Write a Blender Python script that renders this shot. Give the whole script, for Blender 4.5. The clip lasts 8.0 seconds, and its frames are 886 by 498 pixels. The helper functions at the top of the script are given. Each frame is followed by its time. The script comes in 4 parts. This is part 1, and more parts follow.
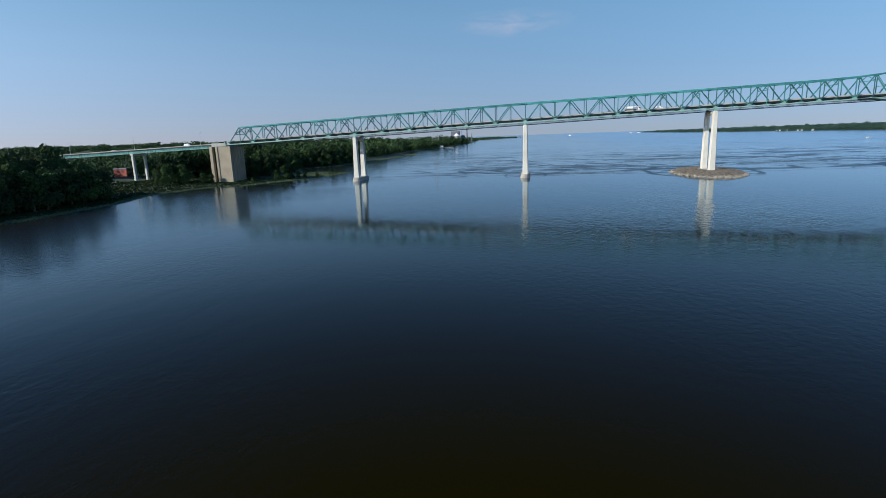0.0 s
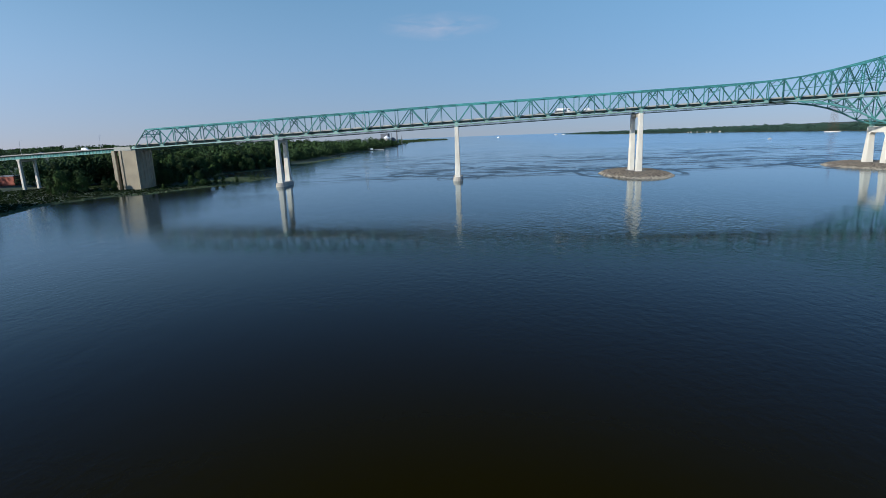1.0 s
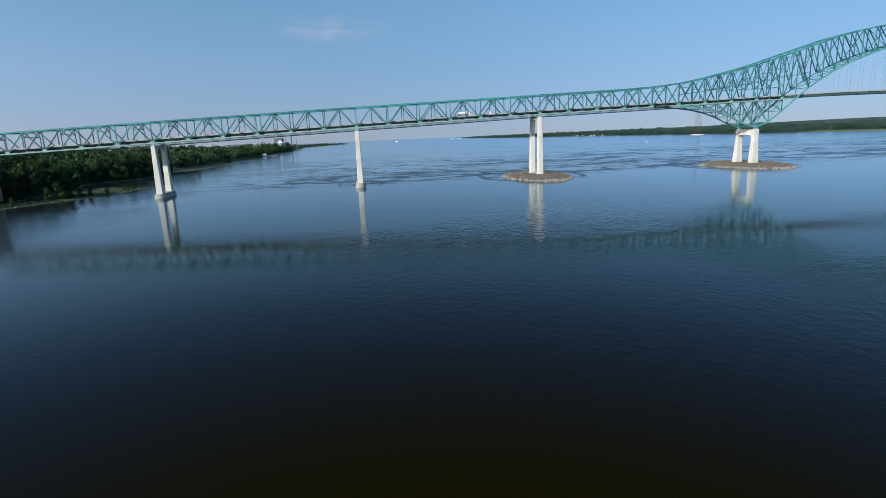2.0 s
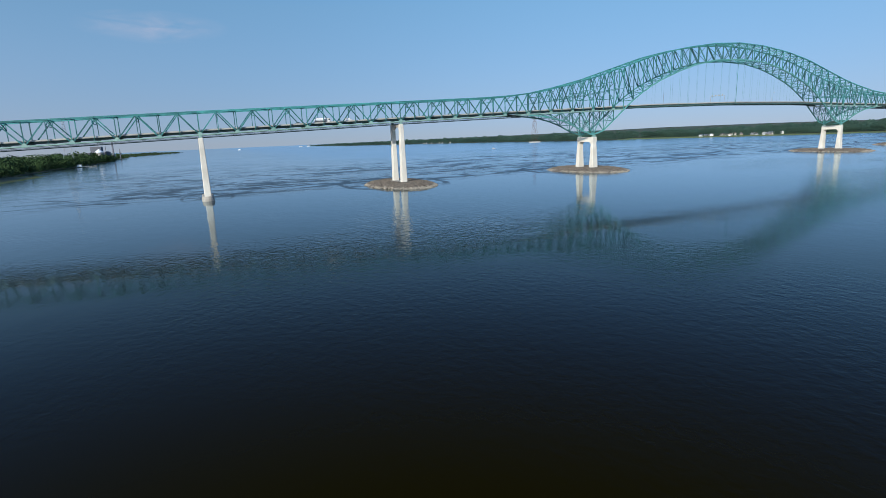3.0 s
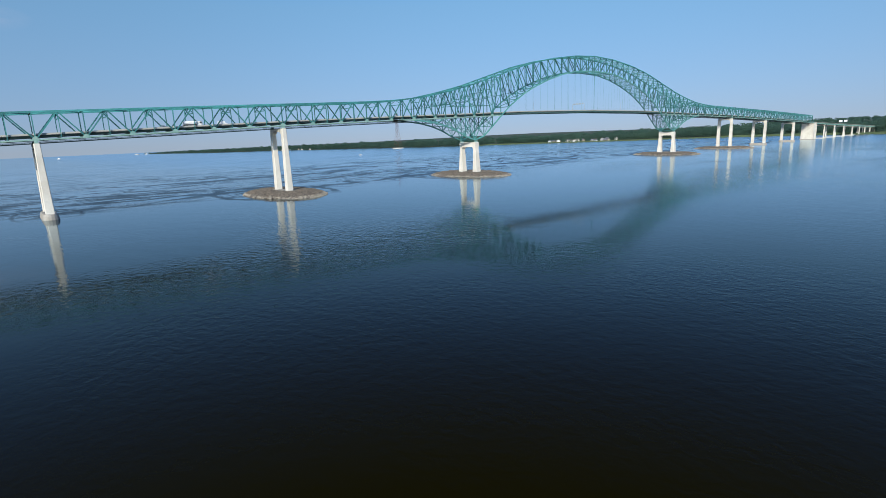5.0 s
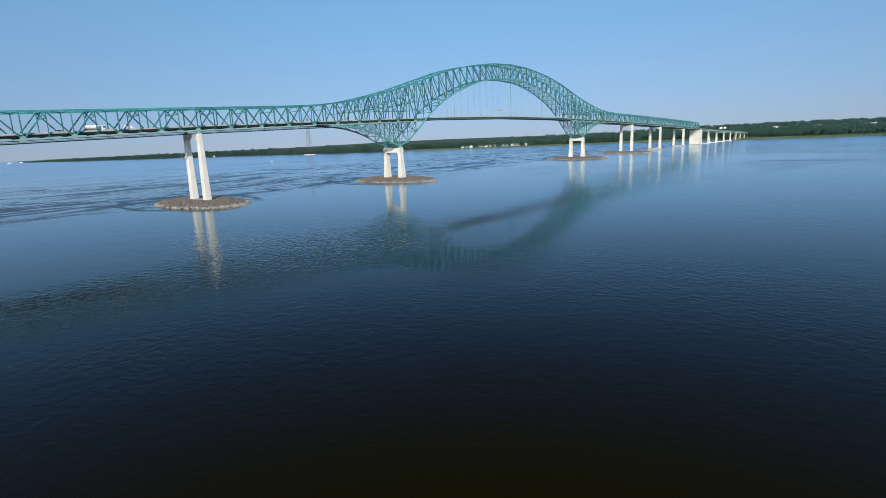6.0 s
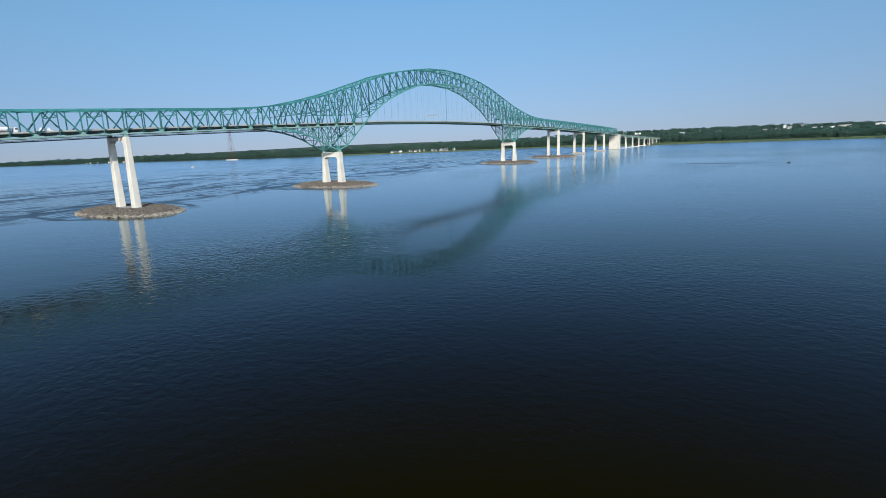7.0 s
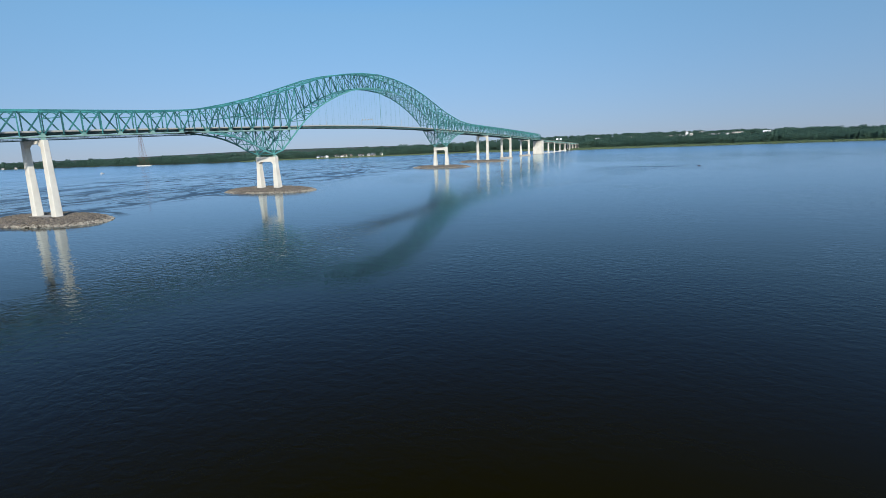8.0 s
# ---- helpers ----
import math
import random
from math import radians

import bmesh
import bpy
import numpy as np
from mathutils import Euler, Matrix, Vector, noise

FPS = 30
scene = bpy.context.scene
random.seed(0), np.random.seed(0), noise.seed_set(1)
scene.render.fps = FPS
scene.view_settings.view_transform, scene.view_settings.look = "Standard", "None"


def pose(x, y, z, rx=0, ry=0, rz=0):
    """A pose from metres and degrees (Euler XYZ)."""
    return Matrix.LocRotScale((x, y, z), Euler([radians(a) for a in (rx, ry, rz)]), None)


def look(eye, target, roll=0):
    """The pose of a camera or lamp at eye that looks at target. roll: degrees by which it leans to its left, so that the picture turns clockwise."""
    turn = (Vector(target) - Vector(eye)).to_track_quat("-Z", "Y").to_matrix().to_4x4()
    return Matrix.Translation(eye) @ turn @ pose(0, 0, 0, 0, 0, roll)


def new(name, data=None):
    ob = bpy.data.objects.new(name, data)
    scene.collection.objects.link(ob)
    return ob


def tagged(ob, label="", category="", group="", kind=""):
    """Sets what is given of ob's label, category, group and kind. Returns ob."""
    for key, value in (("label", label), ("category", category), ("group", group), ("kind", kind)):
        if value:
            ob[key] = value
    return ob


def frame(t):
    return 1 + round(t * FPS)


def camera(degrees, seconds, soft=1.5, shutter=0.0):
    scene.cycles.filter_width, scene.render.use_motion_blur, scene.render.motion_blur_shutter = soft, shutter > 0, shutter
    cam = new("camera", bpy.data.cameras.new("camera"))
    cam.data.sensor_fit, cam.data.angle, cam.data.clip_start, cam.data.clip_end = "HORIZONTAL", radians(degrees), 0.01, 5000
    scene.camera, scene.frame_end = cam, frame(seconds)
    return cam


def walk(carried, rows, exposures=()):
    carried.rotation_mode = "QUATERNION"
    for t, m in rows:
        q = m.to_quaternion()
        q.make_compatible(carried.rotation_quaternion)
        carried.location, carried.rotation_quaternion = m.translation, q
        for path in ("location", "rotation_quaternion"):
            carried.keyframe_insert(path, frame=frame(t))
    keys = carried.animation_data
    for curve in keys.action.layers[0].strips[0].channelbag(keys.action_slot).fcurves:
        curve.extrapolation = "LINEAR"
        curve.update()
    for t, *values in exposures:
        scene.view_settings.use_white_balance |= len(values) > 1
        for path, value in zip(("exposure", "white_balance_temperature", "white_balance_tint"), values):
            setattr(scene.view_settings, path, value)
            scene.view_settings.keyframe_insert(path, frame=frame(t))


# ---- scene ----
cam = camera(80.0, 8.0, soft=0.65)
PATH = [
    (0, (-450.809, -395.725, 32.683), (-451.143, -393.8, 32.258), -2.0),
    (0.5, (-451.632, -388.649, 32.679), (-451.837, -386.706, 32.254), -2.1),
    (1, (-452.534, -381.635, 32.67), (-452.617, -379.683, 32.244), -2.1),
    (1.2, (-452.979, -378.876, 32.666), (-453.001, -376.922, 32.241), -2.2),
    (2.3, (-456.135, -363.84, 32.635), (-455.711, -361.932, 32.212), -2.3),
    (2.5, (-457.003, -361.053, 32.631), (-456.476, -359.17, 32.21), -2.3),
    (3, (-459.847, -354.172, 32.621), (-459.041, -352.391, 32.202), -2.3),
    (3.5, (-462.847, -347.899, 32.6), (-461.924, -346.174, 32.184), -2.4),
    (4, (-465.928, -342.36, 32.588), (-464.964, -340.657, 32.177), -2.4),
    (4.5, (-469.332, -337.456, 32.57), (-468.237, -335.833, 32.159), -2.3),
    (4.7, (-470.701, -335.54, 32.566), (-469.542, -333.963, 32.152), -2.3),
    (5.8, (-477.871, -324.793, 32.517), (-476.437, -323.461, 32.106), -2.4),
    (6, (-479.158, -322.816, 32.509), (-477.68, -321.532, 32.101), -2.4),
    (6.5, (-482.669, -317.917, 32.469), (-481.096, -316.75, 32.064), -2.4),
    (7, (-486.591, -313.155, 32.416), (-484.948, -312.088, 32.015), -2.3),
    (7.5, (-490.933, -308.551, 32.364), (-489.234, -307.574, 31.964), -2.2),
    (8, (-495.573, -304.077, 32.324), (-493.794, -303.254, 31.931), -2.2),
]
walk(cam, [(t, look(eye, target, roll)) for t, eye, target, roll in PATH])

# ---- sky, sun, exposure ----
SUN_AZ, SUN_EL = radians(54), radians(27)
SUN_DIR = Vector((-math.sin(SUN_AZ) * math.cos(SUN_EL), -math.cos(SUN_AZ) * math.cos(SUN_EL), math.sin(SUN_EL)))
scene.view_settings.exposure = 0.0


SKY_HIGH = (0.45, 1.15, 1.7, 1)
SKY_TINT = (1.07, 1.31, 1.29, 1)
SKY_LOW = (0.83, 0.77, 0.92, 1)
SKY_SUNWARD = (1.72, 1.52, 1.44, 1)


def build_world():
    world = bpy.data.worlds.new("sky")
    scene.world = world
    world.use_nodes = True
    nt = world.node_tree
    nt.nodes.clear()
    out = nt.nodes.new("ShaderNodeOutputWorld")
    bg = nt.nodes.new("ShaderNodeBackground")
    bg.inputs["Strength"].default_value = 0.104
    sky = nt.nodes.new("ShaderNodeTexSky")
    sky.sky_type = "NISHITA"
    sky.sun_disc = False
    sky.sun_elevation = SUN_EL
    sky.sun_rotation = math.atan2(SUN_DIR.x, SUN_DIR.y)
    sky.altitude = 0
    sky.air_density, sky.dust_density, sky.ozone_density = 1.0, 1.0, 3.5
    tc = nt.nodes.new("ShaderNodeTexCoord")
    sep = nt.nodes.new("ShaderNodeSeparateXYZ")
    nt.links.new(tc.outputs["Generated"], sep.inputs[0])
    mx = nt.nodes.new("ShaderNodeMapRange")
    mx.inputs["To Min"].default_value = 0.07
    nt.links.new(sep.outputs["Z"], mx.inputs[0])
    comb = nt.nodes.new("ShaderNodeCombineXYZ")
    nt.links.new(sep.outputs["X"], comb.inputs["X"])
    nt.links.new(sep.outputs["Y"], comb.inputs["Y"])
    nt.links.new(mx.outputs[0], comb.inputs["Z"])
    nt.links.new(comb.outputs[0], sky.inputs["Vector"])
    # a clear, slightly violet summer haze low down, deep blue above, and one thin wisp of cloud
    tint = nt.nodes.new("ShaderNodeMix")
    tint.data_type, tint.blend_type = "RGBA", "MULTIPLY"
    tint.inputs["Factor"].default_value = 1.0
    rise = nt.nodes.new("ShaderNodeMapRange")
    rise.inputs["From Max"].default_value = 0.24
    nt.links.new(sep.outputs["Z"], rise.inputs["Value"])
    shade = nt.nodes.new("ShaderNodeMix")
    shade.data_type = "RGBA"
    shade.inputs[6].default_value, shade.inputs[7].default_value = SKY_LOW, SKY_TINT
    nt.links.new(rise.outputs[0], shade.inputs["Factor"])
    climb = nt.nodes.new("ShaderNodeMapRange")
    climb.inputs["From Min"].default_value, climb.inputs["From Max"].default_value = 0.22, 0.45
    nt.links.new(sep.outputs["Z"], climb.inputs["Value"])
    deep_blue = nt.nodes.new("ShaderNodeMix")
    deep_blue.data_type = "RGBA"
    deep_blue.inputs[7].default_value = SKY_HIGH
    nt.links.new(climb.outputs[0], deep_blue.inputs["Factor"])
    nt.links.new(shade.outputs[2], deep_blue.inputs[6])
    nt.links.new(deep_blue.outputs[2], tint.inputs[7])
    # the haze brightens evenly from the side away from the sun towards it
    aim = nt.nodes.new("ShaderNodeVectorMath")
    aim.operation = "DOT_PRODUCT"
    aim.inputs[1].default_value = Vector((SUN_DIR.x, SUN_DIR.y, 0)).normalized()
    nt.links.new(tc.outputs["Generated"], aim.inputs[0])
    side = nt.nodes.new("ShaderNodeMapRange")
    side.interpolation_type = "SMOOTHSTEP"
    side.inputs["From Min"].default_value, side.inputs["From Max"].default_value = -0.85, 0.35
    nt.links.new(aim.outputs["Value"], side.inputs["Value"])
    haze = nt.nodes.new("ShaderNodeMix")
    haze.data_type, haze.blend_type = "RGBA", "MULTIPLY"
    haze.inputs[7].default_value = SKY_SUNWARD
    thin = nt.nodes.new("ShaderNodeMapRange")
    thin.interpolation_type = "SMOOTHSTEP"
    thin.inputs["From Min"].default_value, thin.inputs["From Max"].default_value = 0.4, 0.1
    nt.links.new(sep.outputs["Z"], thin.inputs["Value"])
    amount = nt.nodes.new("ShaderNodeMath")
    amount.operation = "MULTIPLY"
    nt.links.new(side.outputs[0], amount.inputs[0])
    nt.links.new(thin.outputs[0], amount.inputs[1])
    nt.links.new(amount.outputs[0], haze.inputs["Factor"])
    nt.links.new(sky.outputs[0], haze.inputs[6])
    nt.links.new(haze.outputs[2], tint.inputs[6])
    wisp = nt.nodes.new("ShaderNodeMapping")
    wisp.inputs["Rotation"].default_value = (0, radians(7), 0)
    wisp.inputs["Scale"].default_value = (9.0, 0.0, 40.0)
    wisp.inputs["Location"].default_value = (-0.58, 0.0, -7.33)
    nt.links.new(tc.outputs["Generated"], wisp.inputs["Vector"])
    ball = nt.nodes.new("ShaderNodeTexGradient")
    ball.gradient_type = "SPHERICAL"
    nt.links.new(wisp.outputs[0], ball.inputs["Vector"])
    wn = nt.nodes.new("ShaderNodeTexNoise")
    wn.inputs["Scale"].default_value, wn.inputs["Detail"].default_value = 1.6, 6.0
    wn.inputs["Distortion"].default_value = 0.6
    nt.links.new(wisp.outputs[0], wn.inputs["Vector"])
    wf = nt.nodes.new("ShaderNodeMath")
    wf.operation = "MULTIPLY"
    nt.links.new(ball.outputs["Fac"], wf.inputs[0])
    wr = nt.nodes.new("ShaderNodeMapRange")
    wr.inputs["From Min"].default_value, wr.inputs["From Max"].default_value = 0.36, 1.0
    nt.links.new(wn.outputs["Fac"], wr.inputs["Value"])
    nt.links.new(wr.outputs[0], wf.inputs[1])
    front = nt.nodes.new("ShaderNodeMath")
    front.operation = "GREATER_THAN"
    nt.links.new(sep.outputs["Y"], front.inputs[0])
    wg = nt.nodes.new("ShaderNodeMath")
    wg.operation = "MULTIPLY"
    nt.links.new(wf.outputs[0], wg.inputs[0])
    nt.links.new(front.outputs[0], wg.inputs[1])
    cloud = nt.nodes.new("ShaderNodeMix")
    cloud.data_type = "RGBA"
    cloud.inputs[7].default_value = (5.2, 5.2, 6.4, 1)
    nt.links.new(wg.outputs[0], cloud.inputs["Factor"])
    nt.links.new(tint.outputs[2], cloud.inputs[6])
    nt.links.new(cloud.outputs[2], bg.inputs["Color"])
    nt.links.new(bg.outputs[0], out.inputs["Surface"])
    lamp = bpy.data.lights.new("sun", "SUN")
    lamp.energy, lamp.angle, lamp.color = 5.0, radians(0.53), (1.0, 0.95, 0.87)
    ob = new("sun", lamp)
    ob.matrix_world = look((0, 0, 400), Vector((0, 0, 400)) - SUN_DIR)


build_world()


# ---- materials ----
def material(name, color, rough=0.7, metal=0.0, vary=0.25, scale=0.3, fine=4.0, bump=0.0, bump_scale=6.0, second=None, spec=0.5, per_object=0.0):
    """A surface with two scales of colour variation, optional relief and an optional second colour."""
    m = bpy.data.materials.new(name)
    m.use_nodes = True
    nt = m.node_tree
    b = nt.nodes["Principled BSDF"]
    b.inputs["Metallic"].default_value = metal
    b.inputs["Specular IOR Level"].default_value = spec
    geo = nt.nodes.new("ShaderNodeNewGeometry")
    big, small = nt.nodes.new("ShaderNodeTexNoise"), nt.nodes.new("ShaderNodeTexNoise")
    for n, s, d in ((big, scale, 4), (small, fine, 5)):
        n.inputs["Scale"].default_value, n.inputs["Detail"].default_value = s, d
        nt.links.new(geo.outputs["Position"], n.inputs["Vector"])
    mix = nt.nodes.new("ShaderNodeMix")
    mix.data_type = "RGBA"
    c2 = second or tuple(c * (1 - vary) for c in color)
    mix.inputs[6].default_value, mix.inputs[7].default_value = (*color, 1), (*c2, 1)
    ramp = nt.nodes.new("ShaderNodeMapRange")
    ramp.inputs["From Min"].default_value, ramp.inputs["From Max"].default_value = 0.35, 0.65
    nt.links.new(big.outputs["Fac"], ramp.inputs["Value"])
    nt.links.new(ramp.outputs[0], mix.inputs["Factor"])
    hsv = nt.nodes.new("ShaderNodeHueSaturation")
    val = nt.nodes.new("ShaderNodeMapRange")
    val.inputs["To Min"].default_value, val.inputs["To Max"].default_value = 1 - vary, 1 + vary
    nt.links.new(small.outputs["Fac"], val.inputs["Value"])
    last = val.outputs[0]
    if per_object:
        info = nt.nodes.new("ShaderNodeObjectInfo")
        r = nt.nodes.new("ShaderNodeMapRange")
        r.inputs["To Min"].default_value, r.inputs["To Max"].default_value = 1 - per_object, 1 + per_object
        nt.links.new(info.outputs["Random"], r.inputs["Value"])
        mul = nt.nodes.new("ShaderNodeMath")
        mul.operation = "MULTIPLY"
        nt.links.new(last, mul.inputs[0])
        nt.links.new(r.outputs[0], mul.inputs[1])
        last = mul.outputs[0]
    nt.links.new(last, hsv.inputs["Value"])
    nt.links.new(mix.outputs[2], hsv.inputs["Color"])
    nt.links.new(hsv.outputs[0], b.inputs["Base Color"])
    rr = nt.nodes.new("ShaderNodeMapRange")
    rr.inputs["To Min"].default_value, rr.inputs["To Max"].default_value = max(0.03, rough - 0.12), min(1, rough + 0.12)
    nt.links.new(small.outputs["Fac"], rr.inputs["Value"])
    nt.links.new(rr.outputs[0], b.inputs["Roughness"])
    if bump:
        bn, bp = nt.nodes.new("ShaderNodeTexNoise"), nt.nodes.new("ShaderNodeBump")
        bn.inputs["Scale"].default_value, bn.inputs["Detail"].default_value = bump_scale, 6
        nt.links.new(geo.outputs["Position"], bn.inputs["Vector"])
        bp.inputs["Strength"].default_value, bp.inputs["Distance"].default_value = 0.6, bump
        nt.links.new(bn.outputs["Fac"], bp.inputs["Height"])
        nt.links.new(bp.outputs[0], b.inputs["Normal"])
    return m


def water_material():
    """Dark river water: long swell, wind ripples and smoother slicks stretched along the current."""
    m = bpy.data.materials.new("river_water")
    m.use_nodes = True
    nt = m.node_tree
    nt.nodes.remove(nt.nodes["Principled BSDF"])
    silt = nt.nodes.new("ShaderNodeBsdfDiffuse")
    silt.inputs["Color"].default_value = (0.0078, 0.0061, 0.0004, 1)
    gloss = nt.nodes.new("ShaderNodeBsdfGlossy")
    gloss.inputs["Color"].default_value = (0.84, 0.94, 1.0, 1)
    skin = nt.nodes.new("ShaderNodeFresnel")
    skin.inputs["IOR"].default_value = 1.095
    body = nt.nodes.new("ShaderNodeMixShader")
    geo = nt.nodes.new("ShaderNodeNewGeometry")

    def noise_at(scale, stretch, detail, distortion=0.0, rot=0.0):
        mp = nt.nodes.new("ShaderNodeMapping")
        mp.inputs["Scale"].default_value = stretch
        mp.inputs["Rotation"].default_value = (0, 0, rot)
        n = nt.nodes.new("ShaderNodeTexNoise")
        n.inputs["Scale"].default_value, n.inputs["Detail"].default_value = scale, detail
        n.inputs["Distortion"].default_value = distortion
        nt.links.new(geo.outputs["Position"], mp.inputs["Vector"])
        nt.links.new(mp.outputs[0], n.inputs["Vector"])
        return n.outputs["Fac"]

    def math_node(op, a, c):
        n = nt.nodes.new("ShaderNodeMath")
        n.operation = op
        for k, v in enumerate((a, c)):
            if isinstance(v, float):
                n.inputs[k].default_value = v
            else:
                nt.links.new(v, n.inputs[k])
        return n.outputs[0]

    slick = nt.nodes.new("ShaderNodeMapRange")
    slick.inputs["From Min"].default_value, slick.inputs["From Max"].default_value = 0.35, 0.65
    slick.inputs["To Min"].default_value, slick.inputs["To Max"].default_value = 0.25, 1.1
    nt.links.new(noise_at(0.006, (1.0, 0.55, 1.0), 3.0, 0.8), slick.inputs["Value"])
    # eddies and boils upstream of the piers
    sep = nt.nodes.new("ShaderNodeSeparateXYZ")
    nt.links.new(geo.outputs["Position"], sep.inputs[0])
    up = nt.nodes.new("ShaderNodeMapRange")
    up.interpolation_type = "SMOOTHSTEP"
    up.inputs["From Min"].default_value, up.inputs["From Max"].default_value = -8.0, 30.0
    nt.links.new(sep.outputs["Y"], up.inputs["Value"])
    gone = nt.nodes.new("ShaderNodeMapRange")
    gone.interpolation_type = "SMOOTHSTEP"
    gone.inputs["From Min"].default_value, gone.inputs["From Max"].default_value = 1500.0, 350.0
    nt.links.new(sep.outputs["Y"], gone.inputs["Value"])
    mid = nt.nodes.new("ShaderNodeMapRange")
    mid.interpolation_type = "SMOOTHSTEP"
    mid.inputs["From Min"].default_value, mid.inputs["From Max"].default_value = -620.0, -470.0
    nt.links.new(sep.outputs["X"], mid.inputs["Value"])
    eddy = nt.nodes.new("ShaderNodeMapRange")
    eddy.inputs["From Min"].default_value, eddy.inputs["From Max"].default_value = 0.49, 0.6
    eddy.inputs["To Max"].default_value = 6.0
    nt.links.new(noise_at(0.015, (0.8, 1.1, 1.0), 4.0, 3.6, 0.25), eddy.inputs["Value"])
    def curl(scale, width, distortion, rot):
        """Thin curling lines: where a stretched noise crosses its mean."""
        line = math_node("ABSOLUTE", math_node("SUBTRACT", noise_at(scale, (0.6, 1.3, 1.0), 1.5, distortion, rot), 0.5), 0.0)
        r = nt.nodes.new("ShaderNodeMapRange")
        r.interpolation_type = "SMOOTHSTEP"
        r.inputs["From Min"].default_value, r.inputs["From Max"].default_value = width, 0.0
        nt.links.new(line, r.inputs["Value"])
        return r.outputs[0]

    fine_curls = curl(0.07, 0.09, 0.8, 0.5)
    wobble = math_node("MULTIPLY", noise_at(0.05, (1.0, 1.0, 1.0), 2.0), 0.3)

    def wake(x0, y0, a, b, front):
        """Broken water upstream of a pier inside a curved dark line."""
        u = math_node("MULTIPLY", math_node("SUBTRACT", sep.outputs["X"], x0), 1.0 / a)
        v = math_node("MULTIPLY", math_node("SUBTRACT", sep.outputs["Y"], y0), 1.0 / b)
        e = math_node("SQRT", math_node("ADD", math_node("MULTIPLY", u, u), math_node("MULTIPLY", v, v)), 0.0)
        e = math_node("ADD", math_node("SUBTRACT", e, 0.15), wobble)
        ring, fill, behind = [nt.nodes.new("ShaderNodeMapRange") for _ in range(3)]
        for r in (ring, fill, behind):
            r.interpolation_type = "SMOOTHSTEP"
        ring.inputs["From Min"].default_value, ring.inputs["From Max"].default_value = 0.1, 0.03
        nt.links.new(math_node("ABSOLUTE", math_node("SUBTRACT", e, 1.0), 0.0), ring.inputs["Value"])
        fill.inputs["From Min"].default_value, fill.inputs["From Max"].default_value = 1.0, 0.8
        nt.links.new(e, fill.inputs["Value"])
        behind.inputs["From Min"].default_value, behind.inputs["From Max"].default_value = front, front + 26.0
        nt.links.new(sep.outputs["Y"], behind.inputs["Value"])
        return math_node("MULTIPLY", math_node("ADD", ring.outputs[0], math_node("MULTIPLY", fill.outputs[0], fine_curls)), behind.outputs[0])

    wakes = math_node("MULTIPLY", wake(-456.0, 14.0, 15.0, 34.0, -16.0), 0.6)
    for x0, a in ((-331.0, 36.0), (-167.0, 38.0), (167.0, 38.0)):
        wakes = math_node("ADD", wakes, wake(x0, 16.0, a, 54.0, -34.0))
    boil = math_node("MULTIPLY", math_node("MULTIPLY", up.outputs[0], gone.outputs[0]), math_node("MULTIPLY", mid.outputs[0], eddy.outputs[0]))
    # thin curling streaks of broken water in the eddies, which mirror less of the sky
    patch = nt.nodes.new("ShaderNodeMapRange")
    patch.interpolation_type = "SMOOTHSTEP"
    patch.inputs["From Min"].default_value, patch.inputs["From Max"].default_value = 0.3, 0.48
    nt.links.new(noise_at(0.0085, (1.0, 1.0, 1.0), 2.0, 0.5), patch.inputs["Value"])
    far_off = nt.nodes.new("ShaderNodeMapRange")
    far_off.interpolation_type = "SMOOTHSTEP"
    far_off.inputs["From Min"].default_value, far_off.inputs["From Max"].default_value = 520.0, 90.0
    far_off.inputs["To Min"].default_value = 0.12
    nt.links.new(sep.outputs["Y"], far_off.inputs["Value"])
    lines = math_node("ADD", curl(0.013, 0.05, 1.0, 0.3), math_node("MULTIPLY", curl(0.03, 0.055, 0.9, -0.2), 0.8))
    zone = math_node("MULTIPLY", math_node("MULTIPLY", up.outputs[0], far_off.outputs[0]), math_node("MULTIPLY", mid.outputs[0], patch.outputs[0]))
    broken = math_node("MINIMUM", math_node("ADD", math_node("MULTIPLY", lines, zone), math_node("MULTIPLY", wakes, 0.9)), 1.0)
    # the wake of the small boat
    trail, astern = nt.nodes.new("ShaderNodeMapRange"), nt.nodes.new("ShaderNodeMapRange")
    trail.interpolation_type = astern.interpolation_type = "SMOOTHSTEP"
    trail.inputs["From Min"].default_value, trail.inputs["From Max"].default_value = 6.0, 2.0
    astern.inputs["From Min"].default_value, astern.inputs["From Max"].default_value = 52.0, 20.0
    nt.links.new(math_node("ABSOLUTE", math_node("SUBTRACT", sep.outputs["X"], 104.0), 0.0), trail.inputs["Value"])
    nt.links.new(math_node("ABSOLUTE", math_node("SUBTRACT", sep.outputs["Y"], -266.0), 0.0), astern.inputs["Value"])
    broken = math_node("MAXIMUM", broken, math_node("MULTIPLY", math_node("MULTIPLY", trail.outputs[0], astern.outputs[0]), 0.7))
    # smoothed by many fine ripples: along the west bank, far upstream and in the broken water
    lee, reach = nt.nodes.new("ShaderNodeMapRange"), nt.nodes.new("ShaderNodeMapRange")
    for r, socket, near, far in ((lee, "X", -500.0, -650.0), (reach, "Y", 150.0, 700.0)):
        r.interpolation_type = "SMOOTHSTEP"
        r.inputs["From Min"].default_value, r.inputs["From Max"].default_value = near, far
        nt.links.new(sep.outputs[socket], r.inputs["Value"])
    south = nt.nodes.new("ShaderNodeMapRange")
    south.interpolation_type = "SMOOTHSTEP"
